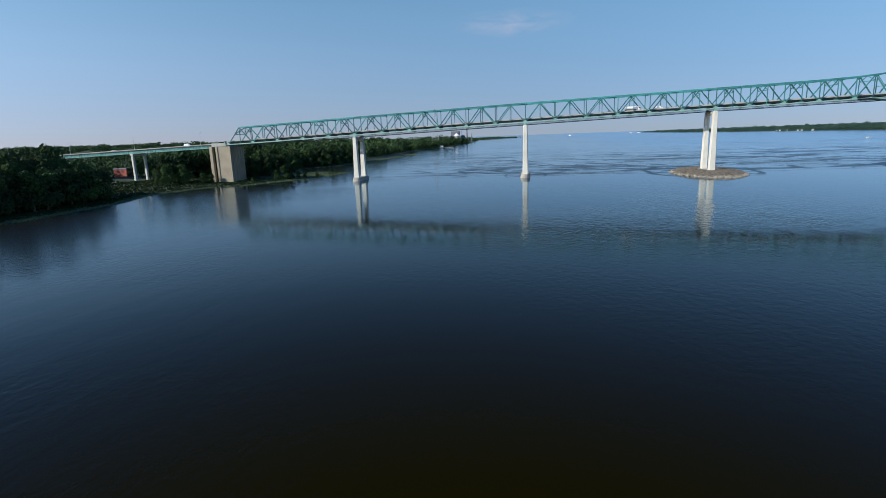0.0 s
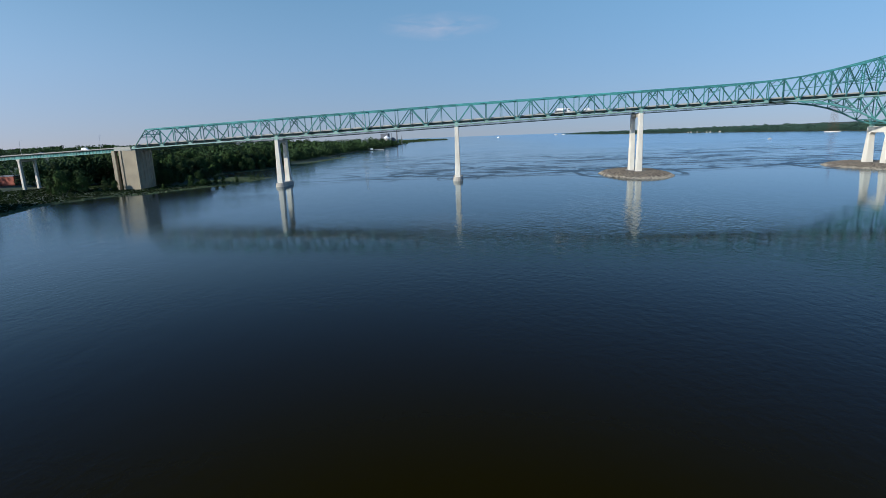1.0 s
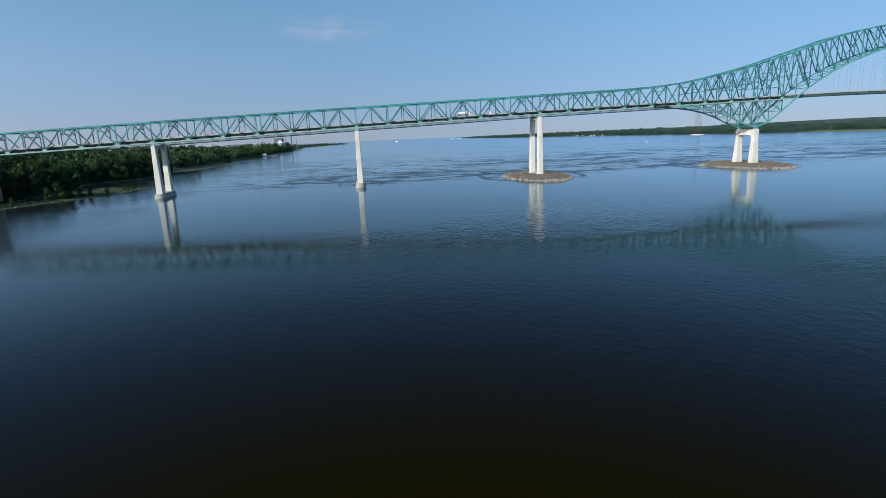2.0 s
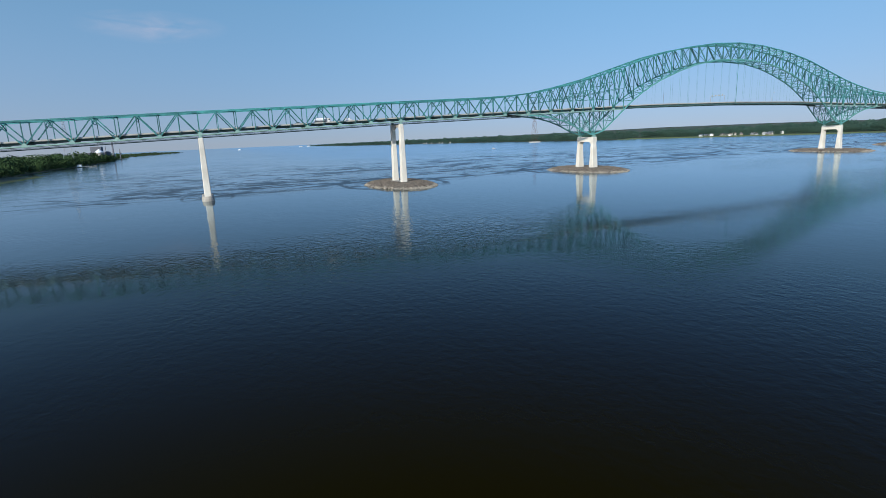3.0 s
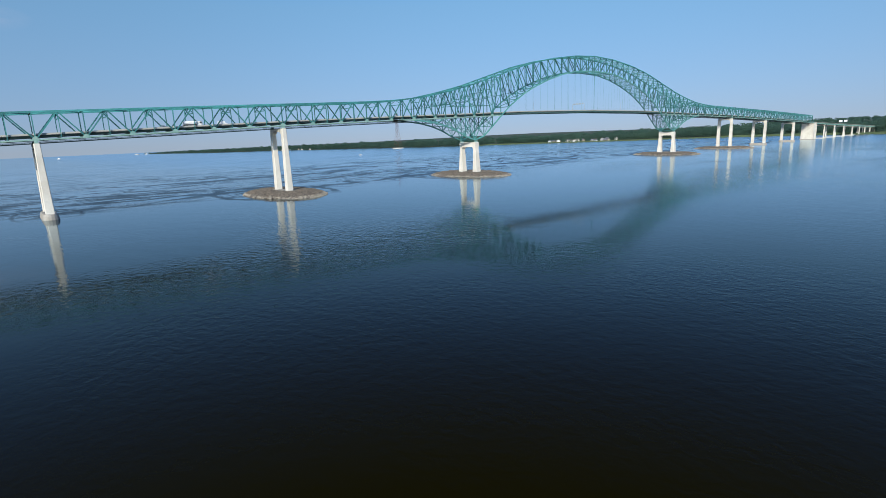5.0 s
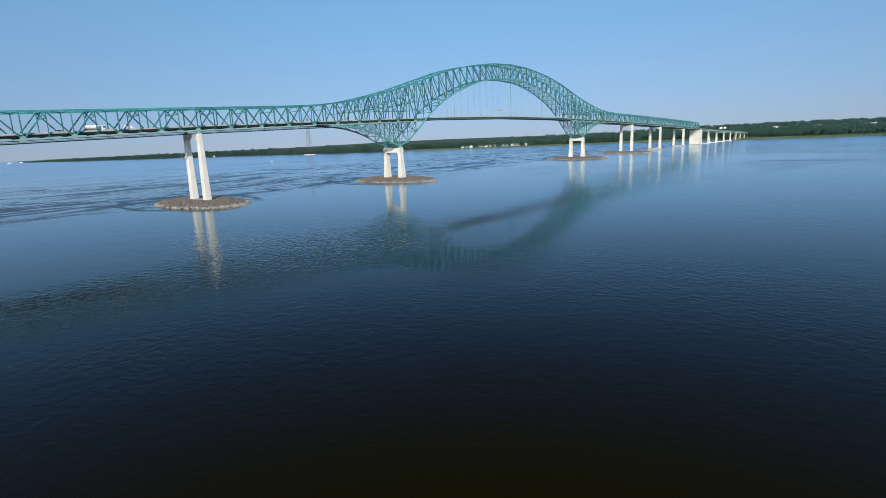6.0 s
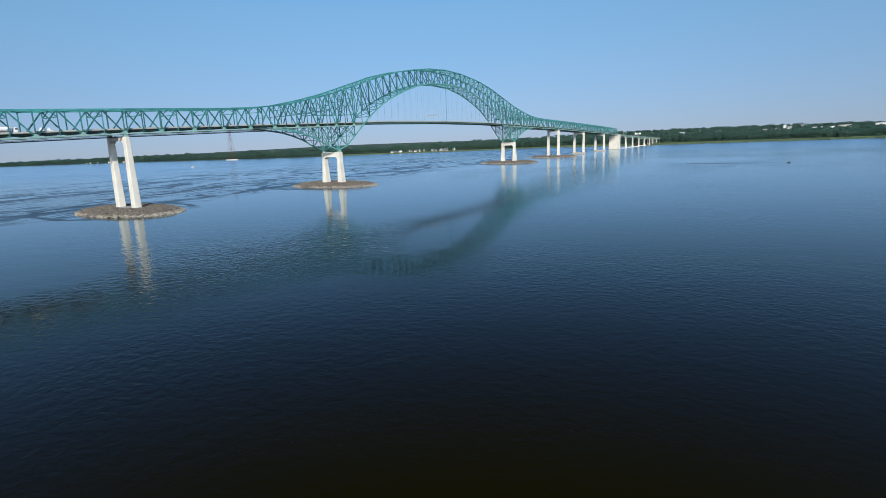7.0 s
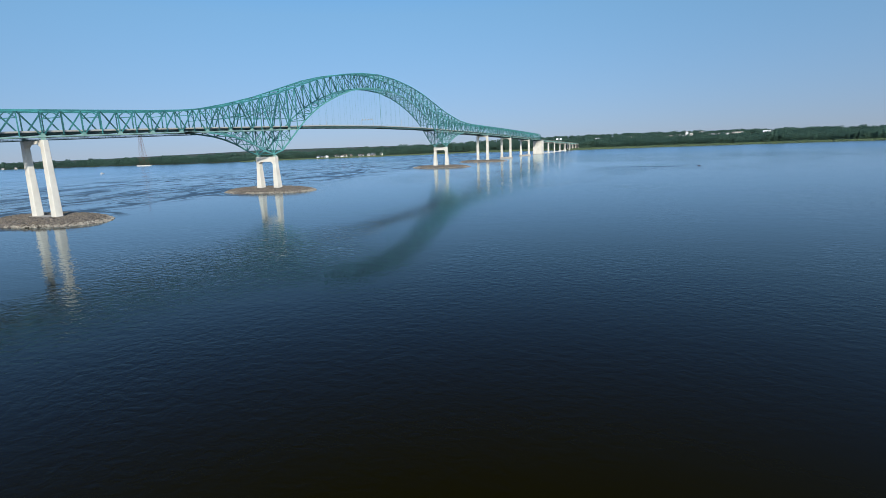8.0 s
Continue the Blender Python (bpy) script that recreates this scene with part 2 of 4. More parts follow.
    south.inputs["From Min"].default_value, south.inputs["From Max"].default_value = -40.0, -130.0
    south.inputs["To Min"].default_value, south.inputs["To Max"].default_value = 0.06, 0.12
    nt.links.new(sep.outputs["Y"], south.inputs["Value"])
    calm = nt.nodes.new("ShaderNodeMapRange")
    calm.inputs["From Min"].default_value, calm.inputs["From Max"].default_value = -340.0, -160.0
    calm.inputs["To Min"].default_value, calm.inputs["To Max"].default_value = 0.06, 0.12
    nt.links.new(sep.outputs["X"], calm.inputs["Value"])
    marsh = nt.nodes.new("ShaderNodeMapRange")
    marsh.interpolation_type = "SMOOTHSTEP"
    marsh.inputs["From Min"].default_value, marsh.inputs["From Max"].default_value = 300.0, 900.0
    nt.links.new(sep.outputs["X"], marsh.inputs["Value"])
    ruffled = math_node("MAXIMUM", math_node("MULTIPLY", marsh.outputs[0], 0.09), math_node("MULTIPLY", lee.outputs[0], south.outputs[0]))
    ruffled = math_node("MAXIMUM", ruffled, math_node("MULTIPLY", reach.outputs[0], 0.05))
    nt.links.new(math_node("ADD", math_node("ADD", ruffled, calm.outputs[0]), math_node("MULTIPLY", broken, 0.12)), gloss.inputs["Roughness"])
    ripple = noise_at(0.9, (1.0, 0.6, 1.0), 3.0, 0.3, 0.5)
    chop = noise_at(0.62, (1.0, 0.75, 1.0), 2.0, 0.4, 0.3)
    swell = noise_at(0.15, (1.0, 0.45, 1.0), 2.0, 0.2, 0.35)
    gust = nt.nodes.new("ShaderNodeMapRange")
    gust.interpolation_type = "SMOOTHSTEP"
    gust.inputs["From Min"].default_value, gust.inputs["From Max"].default_value = 0.38, 0.6
    nt.links.new(noise_at(0.011, (0.5, 1.0, 1.0), 3.0, 0.6, 0.4), gust.inputs["Value"])
    h = math_node("MULTIPLY", math_node("SUBTRACT", ripple, 0.5), 0.02)
    h = math_node("ADD", h, math_node("MULTIPLY", math_node("MULTIPLY", math_node("SUBTRACT", chop, 0.5), 0.12), gust.outputs[0]))
    h = math_node("ADD", h, math_node("MULTIPLY", math_node("SUBTRACT", swell, 0.5), 0.065))
    h = math_node("MULTIPLY", h, math_node("ADD", slick.outputs[0], math_node("ADD", math_node("MULTIPLY", boil, 0.4), math_node("MULTIPLY", wakes, 1.5))))
    bp = nt.nodes.new("ShaderNodeBump")
    bp.inputs["Strength"].default_value, bp.inputs["Distance"].default_value = 1.0, 1.0
    nt.links.new(h, bp.inputs["Height"])
    for node in (gloss, skin):
        nt.links.new(bp.outputs[0], node.inputs["Normal"])
    # two thin skins of water, the second seen through the first
    clear = math_node("SUBTRACT", 1.0, skin.outputs[0])
    shine = math_node("MAXIMUM", math_node("SUBTRACT", 0.9905, math_node("MULTIPLY", clear, clear)), 0.0)
    nt.links.new(math_node("MULTIPLY", shine, math_node("SUBTRACT", 1.0, math_node("MULTIPLY", broken, 0.6))), body.inputs[0])
    nt.links.new(silt.outputs[0], body.inputs[1])
    nt.links.new(gloss.outputs[0], body.inputs[2])
    nt.links.new(body.outputs[0], nt.nodes["Material Output"].inputs["Surface"])
    return m


def translucent(m, share):
    """Lets part of the light through thin leaves."""
    nt = m.node_tree
    b = nt.nodes["Principled BSDF"]
    t, mix = nt.nodes.new("ShaderNodeBsdfTranslucent"), nt.nodes.new("ShaderNodeMixShader")
    nt.links.new(b.inputs["Base Color"].links[0].from_socket, t.inputs["Color"])
    mix.inputs[0].default_value = share
    nt.links.new(b.outputs[0], mix.inputs[1])
    nt.links.new(t.outputs[0], mix.inputs[2])
    nt.links.new(mix.outputs[0], nt.nodes["Material Output"].inputs["Surface"])
    return m


STEEL = material("green_steel_paint", (0.055, 0.265, 0.255), 0.5, 0.0, 0.22, 0.15, 2.0, second=(0.032, 0.165, 0.16), per_object=0.2)
STEEL_WEB = material("web_steel_paint", (0.045, 0.205, 0.2), 0.5, 0.0, 0.3, 0.12, 2.0, second=(0.022, 0.105, 0.105), per_object=0.4)
# darker green for floor beams, stringers, edge girders and walkways
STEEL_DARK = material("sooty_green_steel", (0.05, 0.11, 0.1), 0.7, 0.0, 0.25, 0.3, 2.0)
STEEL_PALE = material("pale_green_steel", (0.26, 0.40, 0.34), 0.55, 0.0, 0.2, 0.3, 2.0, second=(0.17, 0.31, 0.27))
STEEL_NODE = material("faded_green_steel", (0.12, 0.34, 0.31), 0.55, 0.0, 0.2, 0.3, 2.0, second=(0.07, 0.26, 0.24))
CONCRETE = material("weathered_concrete", (0.64, 0.61, 0.53), 0.85, 0.0, 0.12, 0.12, 1.5, bump=0.03, second=(0.54, 0.50, 0.42))
CONCRETE_TAN = material("tan_concrete", (0.34, 0.29, 0.205), 0.85, 0.0, 0.14, 0.12, 1.5, bump=0.03, second=(0.27, 0.23, 0.165))
CONCRETE_DARK = material("stained_concrete", (0.36, 0.33, 0.28), 0.85, 0.0, 0.2, 0.3, 1.5, bump=0.04)
ASPHALT = material("asphalt", (0.06, 0.06, 0.062), 0.9, 0.0, 0.2, 0.2, 3.0)
PARAPET = material("parapet_concrete", (0.37, 0.37, 0.325), 0.8, 0.0, 0.15, 0.3, 2.0)
GALV = material("galvanised_metal", (0.5, 0.52, 0.53), 0.4, 0.8, 0.1, 0.5, 4.0)
WHITE = material("white_paint", (0.8, 0.8, 0.78), 0.4, 0.0, 0.06, 0.8, 4.0)
RED_BRICK = material("red_cladding", (0.33, 0.09, 0.06), 0.8, 0.0, 0.2, 0.4, 3.0)
ROOF_GREY = material("grey_roofing", (0.2, 0.2, 0.21), 0.7, 0.0, 0.2, 0.4, 3.0)
SILO = material("dark_grey_concrete", (0.15, 0.16, 0.18), 0.85, 0.0, 0.15, 0.1, 1.0)
GLASS = material("window_glass", (0.03, 0.04, 0.05), 0.1, 0.0, 0.1, 0.4, 3.0)
RUST = material("rusty_steel", (0.2, 0.09, 0.06), 0.8, 0.2, 0.3, 0.4, 3.0)
TYRE = material("tyre_rubber", (0.02, 0.02, 0.02), 0.9)
STONE = material("rubble_stone", (0.2, 0.165, 0.125), 0.9, 0.0, 0.5, 0.8, 1.6, bump=0.06, second=(0.055, 0.046, 0.036))
STONE_PALE = material("bleached_stone", (0.34, 0.30, 0.235), 0.9, 0.0, 0.4, 0.5, 1.2, bump=0.06, second=(0.2, 0.175, 0.135))
BARK = material("bark", (0.11, 0.085, 0.06), 0.95, 0.0, 0.3, 1.0, 5.0)
LEAVES = material("leaves", (0.046, 0.086, 0.021), 0.8, 0.0, 0.35, 0.05, 0.5, second=(0.016, 0.033, 0.011), spec=0.2, per_object=0.3)
# far-shore leaf colour carries aerial haze: paler and bluer than the leaves themselves
LEAVES_HAZED = translucent(material("far_leaves", (0.09, 0.16, 0.115), 0.85, 0.0, 0.3, 0.009, 0.04, second=(0.064, 0.122, 0.092), spec=0.15), 0.5)
LEAVES_WEST = material("bank_leaves", (0.05, 0.09, 0.03), 0.85, 0.0, 0.35, 0.02, 0.15, second=(0.026, 0.052, 0.02), spec=0.15)
LAND = material("grass_and_soil", (0.027, 0.048, 0.016), 0.95, 0.0, 0.35, 0.05, 0.4, second=(0.042, 0.05, 0.024))
REEDS = material("marsh_reeds", (0.085, 0.125, 0.055), 0.9, 0.0, 0.3, 0.05, 0.6, second=(0.075, 0.11, 0.055))
GRASS = material("meadow_grass", (0.018, 0.034, 0.009), 0.95, 0.0, 0.3, 0.06, 0.6, second=(0.012, 0.024, 0.007), spec=0.1)
WATER = water_material()


# ---- mesh helpers ----
def part(name, bm, mat, parent=None, label=""):
    """Links a bmesh, in world coordinates, as one mesh object under a thing or a part."""
    me = bpy.data.meshes.new(name)
    bm.to_mesh(me)
    bm.free()
    me.materials.append(mat)
    ob = new(name, me)
    if parent is not None:
        ob.parent = parent
        ob.matrix_parent_inverse = base_of(parent).inverted()
    return tagged(ob, label)


def base_of(ob):
    m = ob.matrix_parent_inverse @ ob.matrix_basis
    return base_of(ob.parent) @ m if ob.parent else ob.matrix_basis.copy()


def thing(name, at, label, category, group="", kind=""):
    ob = new(name)
    ob.matrix_basis = Matrix.Translation(at)
    return tagged(ob, label, category, group, kind)


def box(bm, x0, x1, y0, y1, z0, z1):
    vs = [bm.verts.new(p) for p in ((x0, y0, z0), (x1, y0, z0), (x1, y1, z0), (x0, y1, z0), (x0, y0, z1), (x1, y0, z1), (x1, y1, z1), (x0, y1, z1))]
    for f in ((3, 2, 1, 0), (4, 5, 6, 7), (0, 1, 5, 4), (1, 2, 6, 5), (2, 3, 7, 6), (3, 0, 4, 7)):
        bm.faces.new([vs[k] for k in f])


def loft(bm, rings):
    """A closed solid through rings of equally many points."""
    rows = [[bm.verts.new(p) for p in ring] for ring in rings]
    n = len(rows[0])
    bm.faces.new(rows[0][::-1])
    bm.faces.new(rows[-1])
    for a, b in zip(rows, rows[1:]):
        for k in range(n):
            bm.faces.new((a[k], a[(k + 1) % n], b[(k + 1) % n], b[k]))


def rect(cx, cy, z, hx, hy, c=0.25):
    """A rectangle with chamfered corners at the height z."""
    return [(cx + x, cy + y, z) for x, y in ((-hx + c, -hy), (hx - c, -hy), (hx, -hy + c), (hx, hy - c), (hx - c, hy), (-hx + c, hy), (-hx, hy - c), (-hx, -hy + c))]


def stadium(cx, cy, z, hx, hy, n=8):
    """An oval with straight sides and round ends, long in y."""
    pts = []
    for sgn in (1, -1):
        for k in range(n + 1):
            a = math.pi * k / n
            pts.append((cx + sgn * hx * math.cos(a), cy + sgn * (hy - hx + hx * math.sin(a)), z))
    return pts


def unit_beam(mat, kind):
    """A beam one metre long along z: an H section, or a closed box."""
    key = kind + mat.name
    if key in bpy.data.meshes:
        return bpy.data.meshes[key]
    bm = bmesh.new()
    if kind == "h_beam":
        t = 0.22
        prof = [(-.5, -.5), (.5, -.5), (.5, -.5 + t), (.12, -.5 + t), (.12, .5 - t), (.5, .5 - t), (.5, .5), (-.5, .5), (-.5, .5 - t), (-.12, .5 - t), (-.12, -.5 + t), (-.5, -.5 + t)]
    else:
        prof = [(-.5, -.42), (-.42, -.5), (.42, -.5), (.5, -.42), (.5, .42), (.42, .5), (-.42, .5), (-.5, .42)]
    loft(bm, [[(x, y, z) for x, y in prof] for z in (0, 1)])
    me = bpy.data.meshes.new(key)
    bm.to_mesh(me)
    bm.free()
    me.materials.append(mat)
    return me


def beam(name, a, b, w, d, mat, parent, kind="h_beam"):
    """A straight member from a to b: w across the bridge's side view, d through it."""
    a, b = Vector(a), Vector(b)
    z = b - a
    length = z.length
    z.normalize()
    side = Vector((0, 1, 0)) if abs(z.y) < 0.95 else Vector((1, 0, 0))
    x = side.cross(z).normalized()
    y = z.cross(x)
    m = Matrix(((x.x * w, y.x * d, z.x * length, a.x), (x.y * w, y.y * d, z.y * length, a.y), (x.z * w, y.z * d, z.z * length, a.z), (0, 0, 0, 1)))
    ob = new(name, unit_beam(mat, kind))
    ob.parent = parent
    ob.matrix_parent_inverse = base_of(parent).inverted()
    ob.matrix_basis = m
    return ob


# ---- river, land ----
EYE_X, EYE_Y = -470.0, -350.0
WEST = ((-5000, -900), (-300, -702), (-186, -682), (-130, -684), (-88, -698), (-45, -687), (-33, -664), (-10, -654), (10, -641), (34, -632), (88, -624), (96, -650), (120, -698), (165, -702), (185, -692), (208, -676), (250, -669), (312, -664), (400, -656), (516, -647), (560, -690), (820, -692), (880, -668), (1600, -668), (2000, -690), (2500, -540), (2760, -520), (2800, -1500), (5200, -3000))
EAST = ((-5000, 1500), (-800, 1080), (-500, 1070), (-280, 1050), (-80, 1005), (20, 1000), (150, 1040), (300, 1030), (450, 930), (560, 855), (720, 780), (900, 700), (1100, 640), (1500, 600), (1900, 500), (2450, 300), (3300, 210), (3400, 2500), (5200, 4200))


def west_x(y):
    return np.interp(y, [p[0] for p in WEST], [p[1] for p in WEST])


def east_x(y):
    return np.interp(y, [p[0] for p in EAST], [p[1] for p in EAST])


def land_height(x, y):
    """Height of the ground: the river bed below zero, low banks, gentle hills far inland."""
    inland = np.maximum(west_x(y) - x, x - east_x(y))
    z = np.where(inland < 0, np.maximum(inland * 0.12, -5.0), np.interp(inland, (0, 12, 30, 120, 600, 1200, 5000), (0, 0.5, 1.2, 3.5, 8.0, 13.0, 14.0)))
    hills = np.clip((x - 1900) * 0.014, 0, 22) * (0.75 + 0.25 * np.sin(y * 0.0021 + 1.0)) * np.interp(y, (-3500, -900, 600, 2000), (1.2, 1.1, 0.85, 0.7))
    hills = hills + np.clip((-x - 1800) * 0.01, 0, 9) * (0.7 + 0.3 * np.sin(y * 0.0017))
    return z + np.where(inland > 0, hills, 0)


def grid_sheet(name, xs, ys, mat, label, category):
    X, Y = np.meshgrid(np.array(xs, float), np.array(ys, float))
    Z = land_height(X, Y)
    verts = np.stack([X.ravel(), Y.ravel(), Z.ravel()], 1)
    nx, ny = len(xs), len(ys)
    i = (np.arange(ny - 1)[:, None] * nx + np.arange(nx - 1)[None, :]).ravel()
    faces = np.stack([i, i + 1, i + nx + 1, i + nx], 1)
    me = bpy.data.meshes.new(name)
    me.from_pydata(verts.tolist(), [], faces.tolist())
    me.materials.append(mat)
    for p in me.polygons:
        p.use_smooth = True
    return tagged(new(name, me), label, category, kind="structure")


def steps(*stretches):
    out = []
    for a, b, d in stretches:
        out += list(np.arange(a, b, d))
    return out


grid_sheet("ground", steps((-5300, -1200, 160), (-1200, -800, 40), (-800, -600, 6), (-600, 0, 100), (0, 560, 40), (560, 1120, 14), (1120, 1400, 40), (1400, 4700, 130)),
           steps((-5000, -900, 150), (-900, -320, 30), (-320, 560, 7), (560, 1200, 20), (1200, 3500, 60), (3500, 4900, 150)), LAND, "low grassy river banks rising to wooded hills", "ground")
bm = bmesh.new()
bm.faces.new([bm.verts.new((EYE_X + 4980 * math.cos(a), EYE_Y + 4980 * math.sin(a), 0)) for a in np.linspace(0, 2 * math.pi, 129)[:-1]])
tagged(part("water", bm, WATER), "wide calm brown-blue river with wind ripples", "river", kind="structure")

# ---- the bridge ----
P1, P2, P3, M = 582.0, 456.0, 331.0, 166.2
END = 685.0
HALF = 8.4
ROAD_Z = ((0, 52.4), (100, 51.5), (167.5, 49.7), (250, 47.7), (331, 45.5), (456, 41.1), (582, 36.5), (685, 32.7), (700, 32.0))
TOP_Z = ((0, 104.2), (32, 102.7), (68, 98.2), (102, 91.2), (134, 82.0), (165, 73.2), (192, 67.0), (219, 62.0), (245, 59.3), (270, 58.0), (331, 56.0), (456, 51.8), (582, 47.0), (685, 42.6))
LOW_Z = ((0, 90.2), (30, 88.9), (54, 84.6), (73, 79.2), (91, 73.0), (108, 65.6), (124, 56.0), (141.4, 42.6), (155.2, 32.0), (161.2, 28.6), (171.2, 28.8), (181.2, 34.6), (194.4, 39.8), (209, 43.3), (225, 45.2), (245, 45.5))


def table(rows, x):
    return float(np.interp(abs(x), [r[0] for r in rows], [r[1] for r in rows]))


def road(x):
    return table(ROAD_Z, x)


def top(x):
    return table(TOP_Z, x)


def level(x):
    return road(x) - 2.4


def low(x):
    return table(LOW_Z, x) if abs(x) < 245 else level(x)


def chord(name, xs, height, y, parent, w=0.9, d=0.85, mat=None):
    bm = bmesh.new()
    line = [(x, height(x)) for x in xs]
    line[0], line[-1] = (line[0][0] + 0.03, line[0][1]), (line[-1][0] - 0.03, line[-1][1])
    loft(bm, [[(x, y - d / 2, z - w / 2), (x, y + d / 2, z - w / 2), (x, y + d / 2, z + w / 2), (x, y - d / 2, z + w / 2)] for x, z in line])
    return part(name, bm, mat or STEEL, parent)


def truss_span(xs, label, group="bridge spans"):
    """Two trusses over the nodes xs with their bracing, floor beams, deck and parapets."""
    n = len(xs) - 1
    mid = (xs[0] + xs[-1]) / 2
    span = thing("truss_span", (mid, 0, level(mid)), label, "bridge span", group)
    lead, tail = xs[0] <= -END + 1, xs[-1] >= END - 1
    topx = list(xs[1 if lead else 0:n if tail else n + 1])
    arch = [abs(x) < 126 for x in xs]
    deep = [low(x) < level(x) - 2.0 for x in xs]
    for y in (-HALF, HALF):
        chord("top_chord", topx, top, y, span)
        shallow = [x for x in xs if abs(x) > 222]
        if len(shallow) > 1:
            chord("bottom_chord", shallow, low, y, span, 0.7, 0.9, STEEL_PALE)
        bent = [x for x in xs if abs(x) < 233]
        if len(bent) > 1:
            chord("bottom_chord", bent, low, y, span, 1.0, 0.9, STEEL_NODE)
        runs = [x for x, a in zip(xs, arch) if not a]
        if any(deep):
            for sgn in (-1, 1):
                line = [x for x in runs if x * sgn > 0 and abs(x) < 250]
                if len(line) > 1:
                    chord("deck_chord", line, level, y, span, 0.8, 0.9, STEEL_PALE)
        for i, x in enumerate(xs):
            if i == n and not tail:
                continue
            if not ((lead and i == 0) or (tail and i == n)):
                w = 0.46 if i % 2 == 0 or arch[i] else 0.34
                beam("post", (x, y, low(x)), (x, y, top(x)), w, 0.6, STEEL_WEB, span)
            if i % 2 == 0 and not arch[i]:
                z = level(x)
                bm = bmesh.new()
                loft(bm, [[(x - 1.5, yy, z - 0.43), (x + 1.5, yy, z - 0.43), (x + 1.35, yy, z + 0.6), (x + 0.5, yy, z + 1.6), (x - 0.5, yy, z + 1.6), (x - 1.35, yy, z + 0.6)] for yy in (y + 0.48, y - 0.48)])
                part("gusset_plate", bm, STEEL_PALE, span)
        for i in range(n):
            a, b = xs[i], xs[i + 1]
            if arch[i] and arch[i + 1]:
                p, q = (a, b) if (a + b) < 0 else (b, a)
                beam("diagonal", (p, y, top(p)), (q, y, low(q)), 0.55, 0.55, STEEL_WEB, span)
                continue
            up = i % 2 == 0
            base = level if (deep[i] or deep[i + 1]) and not (arch[i] or arch[i + 1]) else low
            if up:
                beam("diagonal", (a, y, base(a)), (b, y, top(b)), 0.6, 0.6, STEEL_WEB, span)
            else:
                beam("diagonal", (a, y, top(a)), (b, y, base(b)), 0.6, 0.6, STEEL_WEB, span)
            if base is level:
                # STEEL_NODE's paler green stands for sunlight on these members below the deck
                if up:
                    beam("diagonal", (a, y, low(a)), (b, y, level(b)), 0.5, 0.55, STEEL_NODE, span)
                else:
                    beam("diagonal", (a, y, level(a)), (b, y, low(b)), 0.5, 0.55, STEEL_NODE, span)
                za, zb = (level(a) + low(a)) / 2, (level(b) + low(b)) / 2
                if level(a) - low(a) > 6 and level(b) - low(b) > 6:
                    beam("sub_strut", (a, y, za), (b, y, zb), 0.32, 0.35, STEEL_NODE, span)
                    p, q = (b, a) if up else (a, b)
                    beam("sub_diagonal", (q, y, level(q)), ((a + b) / 2, y, (za + zb) / 2), 0.3, 0.35, STEEL_WEB, span)
                    beam("sub_diagonal", (p, y, low(p)), ((a + b) / 2, y, (za + zb) / 2), 0.3, 0.35, STEEL_NODE, span)
            if top((a + b) / 2) - level((a + b) / 2) > 15:
                za, zb = (level(a) + top(a)) / 2, (level(b) + top(b)) / 2
                beam("sub_strut", (a, y, za), (b, y, zb), 0.3, 0.35, STEEL_WEB, span)
                q = a if up else b
                beam("sub_diagonal", (q, y, top(q)), ((a + b) / 2, y, (za + zb) / 2), 0.28, 0.35, STEEL_WEB, span)
    for i, x in enumerate(xs):
        if i == n and not tail:
            continue
        t = top(x)
        if not ((lead and i == 0) or (tail and i == n)):
            beam("top_strut", (x, -HALF, t), (x, HALF, t), 0.5, 0.6, STEEL, span)
            if arch[i]:
                beam("bottom_strut", (x, -HALF, low(x)), (x, HALF, low(x)), 0.5, 0.6, STEEL, span)
                if i % 2 == 0:
                    beam("sway_brace", (x, -HALF, low(x)), (x, HALF, t), 0.35, 0.35, STEEL, span)
                    beam("sway_brace", (x, HALF, low(x)), (x, -HALF, t), 0.35, 0.35, STEEL, span)
            else:
                z = t - 3.4 if not deep[i] else max(road(x) + 6.5, t - 9)
                if i % 2 == 1 or deep[i]:
                    beam("sway_strut", (x, -HALF, z), (x, HALF, z), 0.4, 0.4, STEEL, span)
                    beam("sway_brace", (x, -HALF, z), (x, 0, t), 0.35, 0.35, STEEL, span)
                    beam("sway_brace", (x, HALF, z), (x, 0, t), 0.35, 0.35, STEEL, span)
                if deep[i]:
                    if z > road(x) + 9:
                        w = road(x) + 6.5
                        beam("sway_strut", (x, -HALF, w), (x, HALF, w), 0.4, 0.4, STEEL, span)
                        beam("sway_brace", (x, -HALF, w), (x, HALF, z), 0.35, 0.35, STEEL, span)
                        beam("sway_brace", (x, HALF, w), (x, -HALF, z), 0.35, 0.35, STEEL, span)
                    beam("sway_strut", (x, -HALF, low(x)), (x, HALF, low(x)), 0.45, 0.45, STEEL, span)
                    beam("sway_brace", (x, -HALF, low(x)), (x, HALF, level(x)), 0.35, 0.35, STEEL, span)
                    beam("sway_brace", (x, HALF, low(x)), (x, -HALF, level(x)), 0.35, 0.35, STEEL, span)
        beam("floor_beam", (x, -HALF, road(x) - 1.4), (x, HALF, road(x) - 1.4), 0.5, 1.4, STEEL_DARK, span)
    for i in range(1 if lead else 0, n - 1 if tail else n):
        a, b = xs[i], xs[i + 1]
        for s in ((-1, 1) if arch[i] else ((-1,) if i % 2 else (1,))):
            beam("lateral_brace", (a, s * HALF, top(a)), (b, -s * HALF, top(b)), 0.35, 0.35, STEEL, span)
